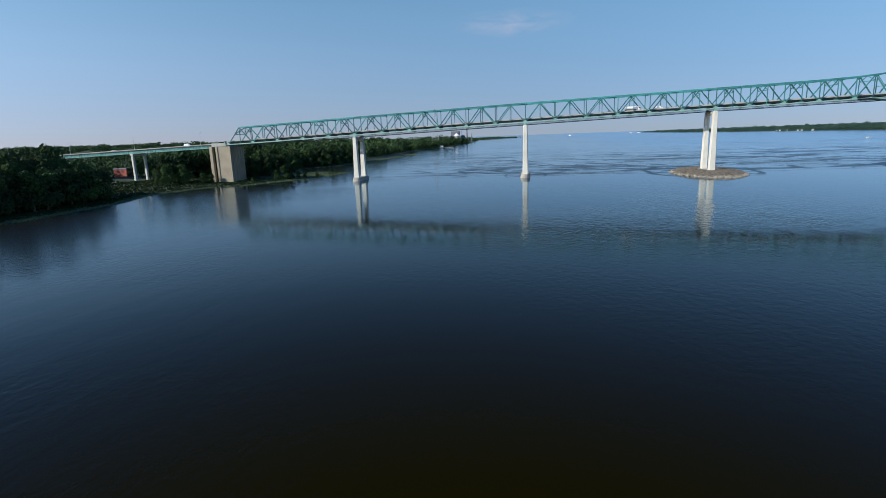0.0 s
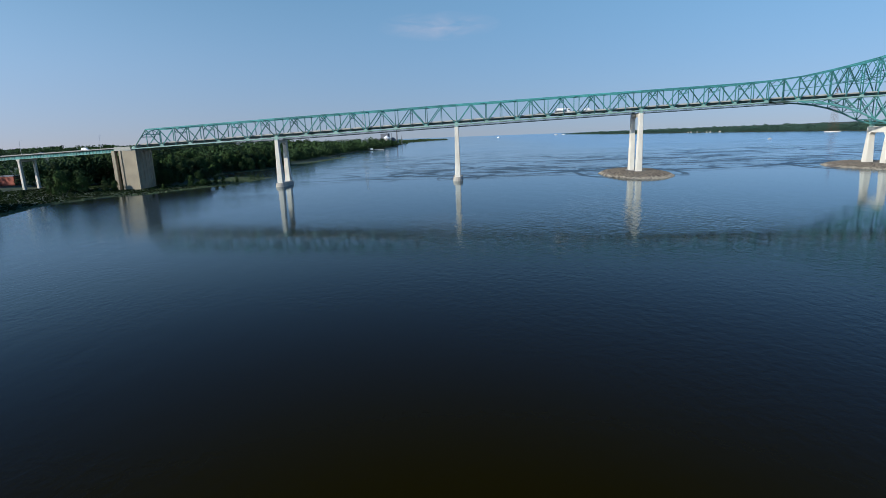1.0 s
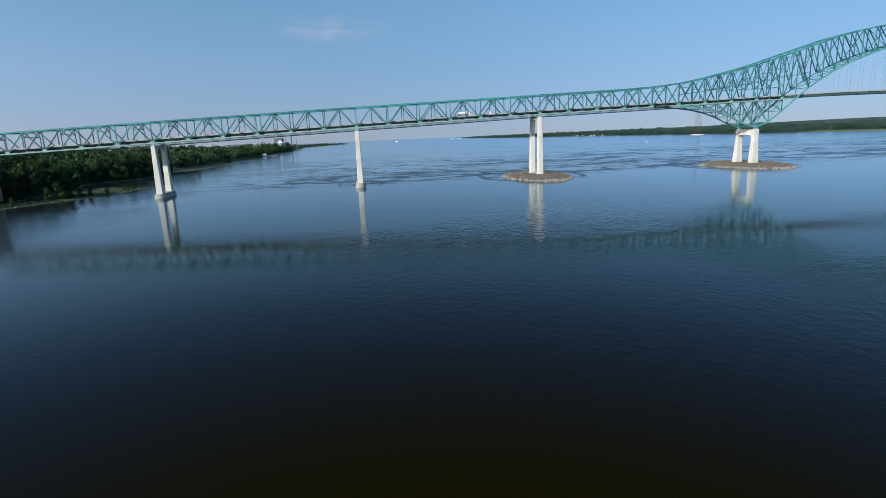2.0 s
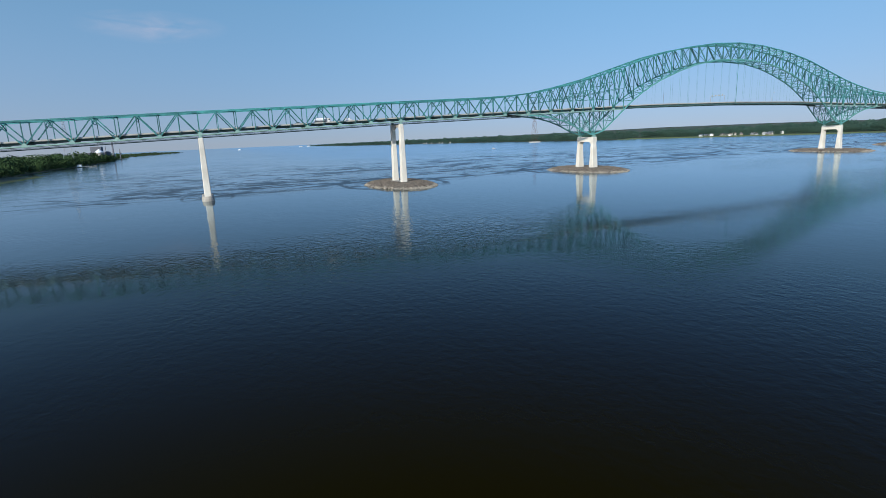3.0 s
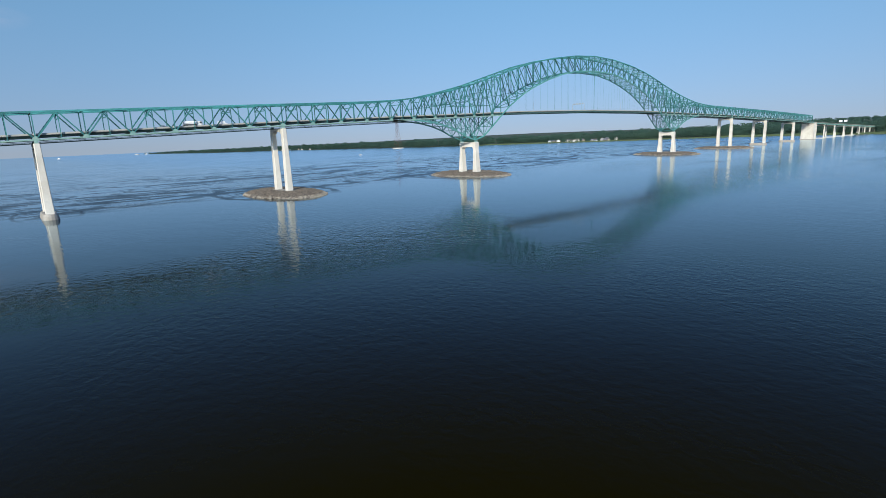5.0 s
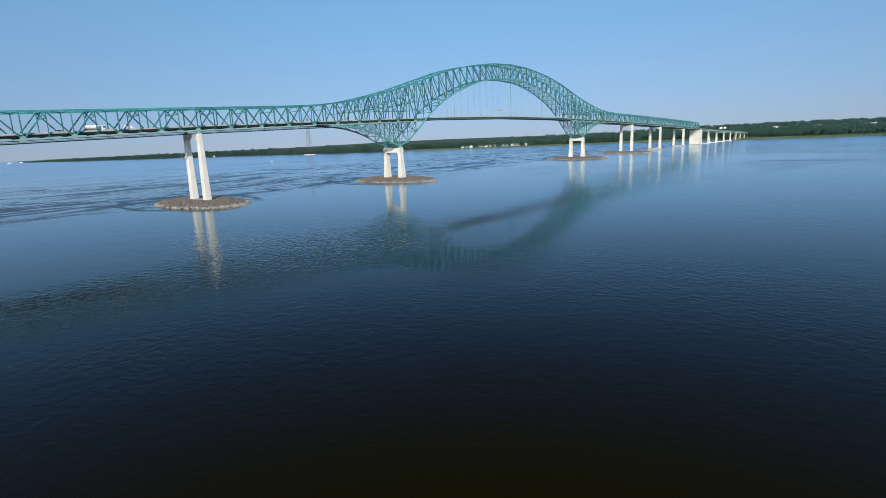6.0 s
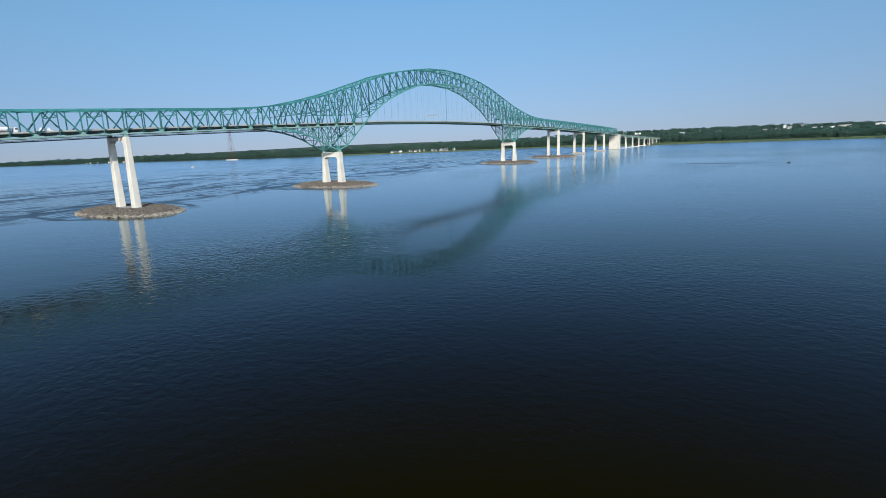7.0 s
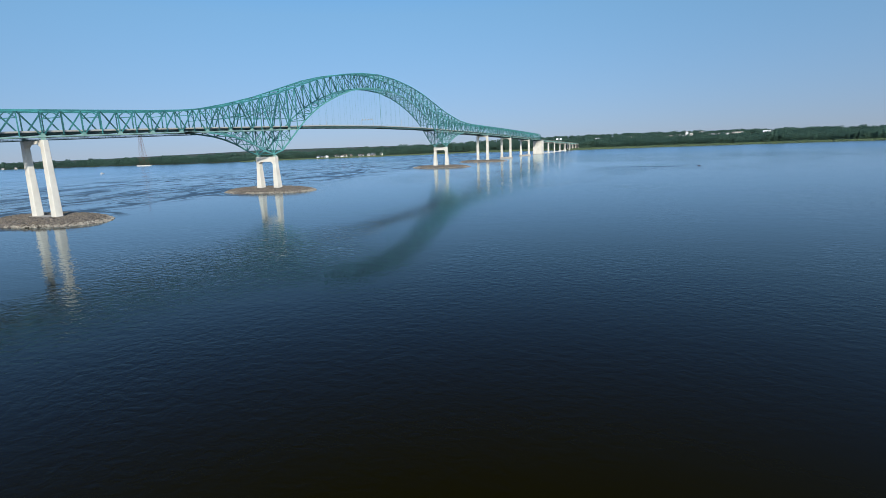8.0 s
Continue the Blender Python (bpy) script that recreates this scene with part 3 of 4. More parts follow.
            if arch[i] and arch[i + 1]:
                beam("lateral_brace", (a, s * HALF, low(a)), (b, -s * HALF, low(b)), 0.35, 0.35, STEEL, span)
    if lead or tail:
        a, b = (xs[0], xs[1]) if lead else (xs[-1], xs[-2])
        z = top(b) - 5
        f = (z - low(a)) / (top(b) - low(a))
        beam("portal_strut", (a + (b - a) * f, -HALF, z), (a + (b - a) * f, HALF, z), 0.6, 0.6, STEEL, span)
        for s in (-1, 1):
            beam("portal_brace", (a + (b - a) * f, s * HALF, z), (b, 0, top(b)), 0.4, 0.4, STEEL, span)
    if any(arch):
        hung = [x for x in xs if abs(x) < 152]
        for y in (-HALF, HALF):
            bm = bmesh.new()
            g = math.copysign(7.0, y)
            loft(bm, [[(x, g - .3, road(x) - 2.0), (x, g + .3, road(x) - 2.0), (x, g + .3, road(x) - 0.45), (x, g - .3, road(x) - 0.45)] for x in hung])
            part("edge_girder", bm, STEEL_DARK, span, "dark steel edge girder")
            for i, x in enumerate(xs):
                if abs(x) < 112:
                    w = 0.26 if abs(x) < 1 and y < 0 else 0.055
                    beam("hanger", (x, y, road(x) - 1.2), (x, y, low(x)), w, w, STEEL, span)
    walk_x = [x for x in xs if abs(x) > 222]
    if len(walk_x) > 2:
        for dz, h, w, name in ((-1.85, 0.5, 0.6, "walkway_floor"), (-0.95, 0.14, 0.55, "walkway_rail"), (-1.2, 0.1, 0.55, "walkway_rail")):
            bm = bmesh.new()
            loft(bm, [[(x, 3 - w, level(x) + dz), (x, 3 + w, level(x) + dz), (x, 3 + w, level(x) + dz + h), (x, 3 - w, level(x) + dz + h)] for x in walk_x])
            part(name, bm, STEEL_DARK, span)
        for a, b in zip(walk_x, walk_x[1:]):
            for k in range(5):
                x = a + (b - a) * k / 5
                beam("walkway_post", (x, 2.44, level(x) - 1.4), (x, 2.44, level(x) - 0.85), 0.12, 0.12, STEEL_DARK, span)
        for i, x in enumerate(walk_x[:-1]):
            b = walk_x[i + 1]
            s = -1 if i % 2 else 1
            beam("bottom_lateral", (x, -s * HALF, level(x) - 0.2), (b, s * HALF, level(b) - 0.2), 0.4, 0.4, STEEL_DARK, span)
    deck(xs, span, 7.6)
    return span


def deck(xs, span, half):
    bm = bmesh.new()
    loft(bm, [[(x, -half, road(x) - 0.45), (x, half, road(x) - 0.45), (x, half, road(x)), (x, -half, road(x))] for x in xs])
    part("deck_slab", bm, ASPHALT, span, "grey asphalt roadway slab")
    for k in range(7):
        y = -6 + 2 * k
        bm = bmesh.new()
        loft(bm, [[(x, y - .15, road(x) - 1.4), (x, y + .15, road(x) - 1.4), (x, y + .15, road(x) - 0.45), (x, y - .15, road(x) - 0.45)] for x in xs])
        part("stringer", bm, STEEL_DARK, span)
    for s in (-1, 1):
        bm = bmesh.new()
        y = s * (half - 0.2)
        loft(bm, [[(x, y - .22, road(x) - .2), (x, y + .22, road(x) - .2), (x, y + .22, road(x) + 0.2), (x, y + .1, road(x) + 0.6), (x, y - .1, road(x) + 0.6), (x, y - .22, road(x) + 0.2)] for x in xs])
        part("parapet", bm, PARAPET, span, "pale concrete parapet")


SPAN = "teal-green painted steel truss span on tall concrete piers"
for s in (-1, 1):
    for a, b, n in ((-END, -P1, 10), (-P1, -P2, 12), (-P2, -P3, 12), (-P3, -M, 16)):
        xs = np.linspace(a, b, n + 1)
        xs = list(xs) if s < 0 else [-x for x in xs[::-1]]
        truss_span([float(x) for x in xs], SPAN if n < 16 else "teal-green cantilever truss span deepening towards the main pier")
truss_span([float(x) for x in np.linspace(-M, M, 33)], "teal-green arched main span with the roadway hung below it")


# ---- piers ----
def column_pier(x, rubble):
    """Two tapered columns joined by a haunched cap beam."""
    cap = level(x) - 1.7
    foot = 2.4
    label = "tall pale concrete pier with two tapered columns" + (" on a rubble island" if rubble else " on an oval footing")
    p = thing("bridge_pier", (x, 0, 0), label, "bridge pier", "bridge piers")
    for s in (-1, 1):
        bm = bmesh.new()
        loft(bm, [rect(x, s * HALF, foot - 0.6, 1.95, 2.0), rect(x, s * HALF, cap, 1.3, 1.6)])
        part("column", bm, CONCRETE, p)
        bm = bmesh.new()
        box(bm, x - 0.8, x + 0.8, s * HALF - 0.7, s * HALF + 0.7, cap + 0.002, level(x) - 0.53)
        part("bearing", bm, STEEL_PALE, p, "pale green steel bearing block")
    bm = bmesh.new()
    y = HALF - 1.75
    prof = [(-y, cap - 3.6), (-y + 2.2, cap - 1.9), (y - 2.2, cap - 1.9), (y, cap - 3.6), (y, cap - 0.25), (-y, cap - 0.25)]
    loft(bm, [[(x + dx, yy, zz) for yy, zz in prof] for dx in (1.2, -1.2)])
    part("cap_beam", bm, CONCRETE, p)
    bm = bmesh.new()
    if rubble:
        loft(bm, [rect(x, 0, 0.5, 3.2, 12.5, 0.6), rect(x, 0, 2.6, 3.0, 12.2, 0.6)])
    else:
        loft(bm, [stadium(x, 0, -3, 3.6, 12.6), stadium(x, 0, 0.1, 3.6, 12.6), stadium(x, 0, 2.3, 3.2, 12.2), stadium(x, 0, 2.8, 2.9, 11.9)])
    part("footing", bm, CONCRETE_DARK, p, "stained grey concrete footing")
    return p


def portal_pier(x):
    p = thing("portal_pier", (x, 0, 0), "white concrete portal pier with splayed legs on a rubble island", "bridge pier", "main piers")
    for s in (-1, 1):
        bm = bmesh.new()
        loft(bm, [rect(x, s * 8.6, 2.0, 2.75, 2.35, 0.3), rect(x, s * 8.35, 21.5, 2.0, 1.4, 0.3), rect(x, s * 8.3, 23.0, 2.0, 1.4, 0.3)])
        part("leg", bm, CONCRETE, p)
        bm = bmesh.new()
        box(bm, x - 1.2, x + 1.2, s * HALF - 1.0, s * HALF + 1.0, 26.9, 28.2)
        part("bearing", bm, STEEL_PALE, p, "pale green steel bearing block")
    bm = bmesh.new()
    prof = [(-6.95, 21.4), (-5.6, 23.0), (5.6, 23.0), (6.95, 21.4), (6.95, 23.0), (9.72, 23.0), (9.72, 26.5), (9.4, 26.9), (-9.4, 26.9), (-9.72, 26.5), (-9.72, 23.0), (-6.95, 23.0)]
    loft(bm, [[(x + dx, yy, zz) for yy, zz in prof] for dx in (2.02, -2.02)])
    part("cap_beam", bm, CONCRETE, p)
    bm = bmesh.new()
    loft(bm, [rect(x, 0, 0.5, 3.6, 12.5, 0.6), rect(x, 0, 2.4, 3.4, 12.2, 0.6)])
    part("footing", bm, CONCRETE_DARK, p, "stained grey concrete footing")


def rubble_island(x, a, b, seed):
    """A lens-shaped bank of loose stones round a pier."""
    rnd = random.Random(seed)
    isl = thing("rubble_island", (x, 0, 0), "low lens-shaped island of grey-brown rubble round a pier", "rubble island", "rubble islands")
    bm = bmesh.new()
    n = 48

    def ring(f, z):
        pts = []
        for k in range(n):
            t = 2 * math.pi * k / n
            r = f * (1 + 0.04 * math.sin(5 * t + seed) + 0.03 * math.sin(9 * t + 2 * seed))
            pts.append((x + a * r * math.copysign(abs(math.cos(t)) ** 1.15, math.cos(t)), b * r * math.copysign(abs(math.sin(t)) ** 0.9, math.sin(t)), z))
        return pts

    loft(bm, [ring(1.12, -3), ring(1.0, 0.0), ring(0.9, 1.2), ring(0.72, 2.2), ring(0.4, 2.5)])
    part("bank", bm, STONE, isl)
    shape = [(1, 0, 0), (0, 1, 0), (-1, 0, 0), (0, -1, 0), (0.2, 0.1, 1), (-0.1, 0, -1)]
    tris = [(0, 1, 4), (1, 2, 4), (2, 3, 4), (3, 0, 4), (1, 0, 5), (2, 1, 5), (3, 2, 5), (0, 3, 5)]
    for name, mat, label, count, f0, f1 in (("rubble", STONE, "loose dark brown boulders", 2300, 0.1, 0.9), ("rim_rubble", STONE_PALE, "bleached stones along the waterline", 620, 0.86, 1.05)):
        verts, faces = [], []
        for _ in range(count):
            t, f = rnd.uniform(0, 2 * math.pi), math.sqrt(rnd.uniform(f0, f1))
            z = float(np.interp(f, (0.4, 0.72, 0.9, 1.0, 1.03), (2.5, 2.2, 1.2, 0.1, -0.1)))
            px = x + a * f * math.copysign(abs(math.cos(t)) ** 1.15, math.cos(t))
            py = b * f * math.copysign(abs(math.sin(t)) ** 0.9, math.sin(t))
            if abs(px - x) < 3.6 and abs(py) < 12.8:
                continue
            s = rnd.uniform(0.35, 1.1)
            m = Euler((rnd.uniform(0, 6), rnd.uniform(0, 6), rnd.uniform(0, 6))).to_matrix()
            k = len(verts)
            for v in shape:
                w = m @ (Vector(v) * s * rnd.uniform(0.75, 1.25))
                verts.append((px + w.x, py + w.y, z + w.z * 0.7))
            faces += [tuple(k + i for i in f3) for f3 in tris]
        me = bpy.data.meshes.new(name)
        me.from_pydata(verts, [], faces)
        me.materials.append(mat)
        ob = new(name, me)
        ob.parent = isl
        ob.matrix_parent_inverse = base_of(isl).inverted()
        tagged(ob, label, kind="stuff")


for x in (-P1, -P2, P2, P1):
    column_pier(x, False)
for x in (-P3, P3):
    column_pier(x, True)
    rubble_island(x, 22, 40, int(x) % 7)
for x in (-165.4, 166.8):
    portal_pier(x)
    rubble_island(x, 25, 41, int(x) % 5)


# ---- abutments and approaches ----
def end_pier(s):
    """The tall hollow block where the trusses meet the approach girders."""
    x0, x1 = sorted((s * (END - 1.5), s * (END + 11)))
    g = 1.0 if s < 0 else 0.0
    skin = CONCRETE_TAN if s < 0 else CONCRETE
    zt = level(END) - 1.2
    ab = thing("end_pier", (s * (END + 6), 0, g), "massive tan concrete end pier with ribbed end wall" if s < 0 else "massive white concrete end pier standing in the river", "bridge pier", "end piers")
    bm = bmesh.new()
    box(bm, x0 + 0.5, x1 - 0.5, -9.4, 9.4, -2, zt)
    part("wall", bm, skin, ab)
    for xa in (x0, x1 - 1.6):
        for sy in (-1, 1):
            bm = bmesh.new()
            ya, yb = sorted((sy * 8.6, sy * 9.9))
            box(bm, xa, xa + 1.6, ya, yb, -2, zt)
            part("pilaster", bm, skin, ab)
    face = x1 if s < 0 else x0
    for k in range(4):
        y = -6 + 4 * k
        bm = bmesh.new()
        box(bm, *sorted((face - 0.48 * (1 if s < 0 else -1), face)), y - 0.5, y + 0.5, -2, zt)
        part("rib", bm, skin, ab)
    bm = bmesh.new()
    xo = s * (END + 11)
    box(bm, *sorted((s * (END + 1.6), xo + s * 3)), -9.8, 9.8, zt + 0.004, zt + 1.0)
    box(bm, *sorted((s * (END + 2.2), xo + s * 3)), -9.2, 9.2, zt + 1.0, road(END) - 1.0)
    part("cap", bm, PARAPET, ab)
    for sy in (-1, 1):
        bm = bmesh.new()
        box(bm, *sorted((xo + s * 3, xo + s * 5.4)), sy * HALF - 1.3, sy * HALF + 1.3, -1, zt + 0.002)
        part("column", bm, skin, ab)
    bm = bmesh.new()
    box(bm, x0 - 1, x1 + 1, -11, 11, -3, 1.2)
    part("footing", bm, CONCRETE_DARK, ab)


def approach_z(x):
    return 30.6 - 0.033 * (abs(x) - 702)


def approach(s, piers, far):
    """Plate girders with stiffeners on two-column bents."""
    start = END + 14
    marks = [start, *piers, far]
    for a, b in zip(marks, marks[1:]):
        ends = [(s * a, approach_z(a)), (s * b, approach_z(b))]
        sp = thing("girder_span", (s * (a + b) / 2, 0, approach_z((a + b) / 2) - 2.7), "pale green steel plate girder span carrying the road", "bridge span", "approach spans")
        ends = sorted(ends)

        def strip(name, y0, y1, z0, z1, mat, label=""):
            bm = bmesh.new()
            loft(bm, [[(x, y0, z + z0), (x, y1, z + z0), (x, y1, z + z1), (x, y0, z + z1)] for x, z in ends])
            return part(name, bm, mat, sp, label)

        strip("deck_slab", -8.6, 8.6, -0.4, 0, ASPHALT, "grey asphalt roadway slab")
        for sy in (-1, 1):
            strip("parapet", *sorted((sy * 8.6, sy * 8.25)), -0.405, 0.62, PARAPET, "pale concrete parapet")
            strip("web", sy * 7.7 - 0.06, sy * 7.7 + 0.06, -2.5, -0.4, STEEL_NODE)
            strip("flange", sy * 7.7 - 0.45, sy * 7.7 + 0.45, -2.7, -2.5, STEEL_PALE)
        strip("web", -0.06, 0.06, -2.5, -0.4, STEEL_DARK)
        count = int((b - a) / 2.4)
        for k in range(1, count):
            f = k / count
            x, z = ends[0][0] + (ends[1][0] - ends[0][0]) * f, ends[0][1] + (ends[1][1] - ends[0][1]) * f
            bm = bmesh.new()
            box(bm, x - 0.09, x + 0.09, -8.12, -7.76, z - 2.5, z - 0.4)
            part("stiffener", bm, STEEL_PALE, sp)
    for x in piers:
        zt = approach_z(x) - 3.5
        g = float(land_height(np.array(s * x), np.array(0.0)))
        base = max(g, 0.0)
        bent = thing("approach_pier", (s * x, 0, base), "two-column concrete bent under the approach girders", "bridge pier", "approach piers")
        for sy in (-1, 1):
            bm = bmesh.new()
            loft(bm, [rect(s * x, sy * 6.8, base - 1.5, 1.0, 1.1), rect(s * x, sy * 6.8, zt, 0.9, 1.0)])
            part("column", bm, CONCRETE, bent)
        bm = bmesh.new()
        prof = [(-8.0, zt - 0.4), (-5.6, zt - 1.2), (5.6, zt - 1.2), (8.0, zt - 0.4), (8.0, zt + 0.8), (-8.0, zt + 0.8)]
        loft(bm, [[(s * x + dx, yy, zz) for yy, zz in prof] for dx in (1.3, -1.3)])
        part("cap_beam", bm, CONCRETE, bent)
        if base < 1:
            bm = bmesh.new()
            loft(bm, [stadium(s * x, 0, -3, 2.4, 10.5), stadium(s * x, 0, 1.4, 2.2, 10.2)])
            part("footing", bm, CONCRETE, bent)


for s in (-1, 1):
    end_pier(s)
approach(-1, [772, 838, 906, 974, 1042], 1110)
approach(1, [757, 821, 885, 950, 1005, 1050, 1095, 1140, 1185, 1230, 1275], 1320)


# ---- trees ----
def leaf_cloud(rnd, lobes, per_lobe, size):
    """Leaf clumps as small bent quads on the shells of overlapping lobes; returns verts and faces."""
    verts, faces = [], []
    for cx, cy, cz, r in lobes:
        for _ in range(per_lobe):
            u, t = rnd.uniform(-0.75, 1), rnd.uniform(0, 2 * math.pi)
            q = math.sqrt(1 - u * u)
            n = Vector((q * math.cos(t), q * math.sin(t), u))
            c = Vector((cx, cy, cz)) + n * r * rnd.uniform(0.72, 1.08)
            n = (n + Vector((rnd.gauss(0, .5), rnd.gauss(0, .5), rnd.gauss(0, .5)))).normalized()
            e1 = n.orthogonal().normalized()
            e1 = Matrix.Rotation(rnd.uniform(0, 6.28), 3, n) @ e1
            e2 = n.cross(e1)
            s = size * rnd.uniform(0.6, 1.3)
            k = len(verts)
            for f1, f2, f3 in ((-1, -.4, -.2), (0, -.8, .1), (1, 0, -.2), (0.1, .8, .1)):
                verts.append(tuple(c + e1 * f1 * s + e2 * f2 * s + n * f3 * s))
            faces.append((k, k + 1, k + 2, k + 3))
    return verts, faces


def tree_meshes(seed, height, width):
    """Trunk with limbs, and a crown of leaf clumps with gaps and an uneven outline."""
    rnd = random.Random(seed)
    bm = bmesh.new()
    r0 = height * 0.018 + 0.08

    def limb(a, b, ra, rb):
        a, b = Vector(a), Vector(b)
        d = (b - a).normalized()
        u = d.orthogonal().normalized()
        v = d.cross(u)
        loft(bm, [[tuple(p + (u * math.cos(t) + v * math.sin(t)) * r) for t in (0, 1.047, 2.094, 3.1416, 4.189, 5.236)] for p, r in ((a, ra), (b, rb))])

    lean = (rnd.uniform(-.6, .6), rnd.uniform(-.6, .6))
    limb((0, 0, -0.6), (lean[0] * .4, lean[1] * .4, height * 0.4), r0 * 1.3, r0 * 0.85)
    limb((lean[0] * .4, lean[1] * .4, height * 0.4), (lean[0], lean[1], height * 0.85), r0 * 0.85, r0 * 0.25)
    lobes = []
    for k in range(17):
        f = rnd.uniform(0.3, 0.95) if k < 11 else rnd.uniform(0.1, 0.32)
        t = k * 2.4 + rnd.uniform(-.5, .5)
        reach = width * 0.5 * rnd.uniform(0.35, 0.85) * math.sin(math.pi * min(1, f * 0.85 + 0.15)) ** 0.6
        c = (lean[0] + reach * math.cos(t), lean[1] + reach * math.sin(t), height * f)
        lobes.append((*c, width * rnd.uniform(0.17, 0.27)))
        if k < 7:
            limb((lean[0] * .5, lean[1] * .5, height * (0.25 + 0.4 * f * .7)), c, r0 * 0.4, r0 * 0.12)
    lobes.append((lean[0], lean[1], height * 0.88, width * 0.2))
    lobes.append((lean[0], lean[1], height * 0.6, width * 0.3))
    lobes.append((lean[0], lean[1], height * 0.32, width * 0.28))
    trunk = bpy.data.meshes.new("trunk")
    bm.to_mesh(trunk)
    bm.free()
    trunk.materials.append(BARK)
    verts, faces = leaf_cloud(rnd, lobes, 120, 0.56)
    crown = bpy.data.meshes.new("crown")
    crown.from_pydata(verts, [], faces)
    crown.materials.append(LEAVES)
    return trunk, crown


TREES = [tree_meshes(k, 18 + 1.2 * (k % 4), 11.5 + 1.1 * (k % 3)) for k in range(7)]


def tree(x, y, scale, k, turn, label="broad-leaved tree in full summer leaf on the river bank"):
    trunk, crown = TREES[k % len(TREES)]
    t = new("tree")
    z = float(land_height(np.array(x), np.array(y)))
    t.matrix_basis = Matrix.LocRotScale((x, y, z), Euler((0, 0, turn)), (scale, scale, scale * (0.92 + 0.04 * (k % 5))))
    tagged(t, label, "tree", "bank trees")
    for me in (trunk, crown):
        ob = new(me.name, me)
        ob.parent = t


def shore_distance(x, y):
    return float(np.maximum(west_x(np.array(y)) - x, x - east_x(np.array(y))))


def open_ground(x, y):
    """The clearing below the west approach."""
    track = abs(y + 396 + (x + 451) * 1.176) < 8 and -822 < x < -740
    return track or -860 < x and abs(y) < 13 or (-800 < x < -690 and -104 < y < 16)


def plant_bank():
    rnd = random.Random(5)
    made = 0
    for y0, y1, d0, d1, gap in ((-330, -110, 22, 66, 7.8), (24, 140, 52, 100, 9.0), (150, 420, 8, 36, 9.0)):
        y = y0
        while y < y1:
            d = d0
            while d < d1 and made < 296:
                yy, dd = y + rnd.uniform(-3, 3), d + rnd.uniform(-3, 3)
                x = float(west_x(np.array(yy))) - dd
                if not open_ground(x, yy) and rnd.random() < 0.93:
                    low_edge = float(np.interp(dd, (d0, d0 + 12, d0 + 32), (0.85, 1.0, 1.12) if -190 < yy < -100 else (0.55, 0.9, 1.1)))
                    tree(x, yy, low_edge * (1.24 if y0 < -300 else 1.05) * rnd.uniform(0.9, 1.08), rnd.randrange(7), rnd.uniform(0, 6.28))
                    made += 1
                d += gap
            y += gap
    for x, y, s in ((-739, -21, 0.8), (-731, -15, 0.75), (-729, -37, 0.4), (-733, -24, 0.9), (-726, -30, 0.8), (-720, -20, 0.8), (-724, -40, 0.35), (-703, -20, 0.42), (-699, -15, 0.36), (-716, -24, 0.6), (-652, 14, 0.62), (-649, 20, 0.5), (-657, 10, 0.45), (-676, 30, 0.55), (-684, 24, 0.6)):
        tree(x, y, s, rnd.randrange(7), rnd.uniform(0, 6.28))


plant_bank()


def woods(name, spots, label, per, size, mat):
    """Far woods in one mesh: ragged crowns of leaf clumps, wider crowns with more of them."""
    rnd = random.Random(len(spots))
    kinds = []
    for wide in (1, 2):
        for k in range(5):
            lobes = [(rnd.uniform(-2.6, 2.6), rnd.uniform(-2.6, 2.6), 18 * f, rnd.uniform(2.6, 4.0)) for f in (0.16, 0.28, 0.4, 0.5, 0.6, 0.7, 0.82)]
            v = np.array(leaf_cloud(rnd, lobes, per * wide // 7, size)[0]).reshape(-1, 4, 3)
            mid = v.mean(1, keepdims=True)
            kinds.append((mid, v - mid))
    V = []
    for x, y, s, wide in spots:
        s *= 0.92 + 0.16 * math.sin(x / 23 + math.sin(y / 31) * 2) + 0.14 * math.sin(y / 17 + x / 61)
        mid, off = kinds[rnd.randrange(5) + (5 if wide > 2 else 0)]
        t = rnd.uniform(0, 6.28)
        turn = np.array(((math.cos(t), math.sin(t), 0), (-math.sin(t), math.cos(t), 0), (0, 0, 1)))
        z = float(land_height(np.array(x), np.array(y)))
        w = (mid * np.array((wide * s, wide * s, s)) + off * s * min(1.0 + (wide - 1) * 0.35, 1.6)) @ turn
        V.append((w + np.array((x, y, z))).reshape(-1, 3))
    V = np.concatenate(V)
    me = bpy.data.meshes.new(name)
    me.from_pydata(V.tolist(), [], np.arange(len(V)).reshape(-1, 4).tolist())
    me.materials.append(mat)
    return tagged(new(name, me), label, "woods", kind="stuff")


def scatter(seed, side, bands, ranges, skip=None):
    """Places for far trees: bands of (from, to, gap, wide) inland from one shore."""
    rnd = random.Random(seed)
    out = []
    for y0, y1 in ranges:
        for d0, d1, gap, wide in bands:
            y = y0
            while y < y1:
                d = d0
                while d < d1:
                    yy, dd = y + rnd.uniform(-.5, .5) * gap, d + rnd.uniform(-.5, .5) * gap
                    x = float(west_x(np.array(yy))) - dd if side < 0 else float(east_x(np.array(yy))) + dd
                    if not (skip and skip(x, yy)):
                        out.append((x, yy, rnd.uniform(0.75, 1.3), wide))
                    d += gap
                y += gap
    return out


def near_road(x, y):
    return abs(y) < 14 and 950 < abs(x) < 1330 or open_ground(x, y)


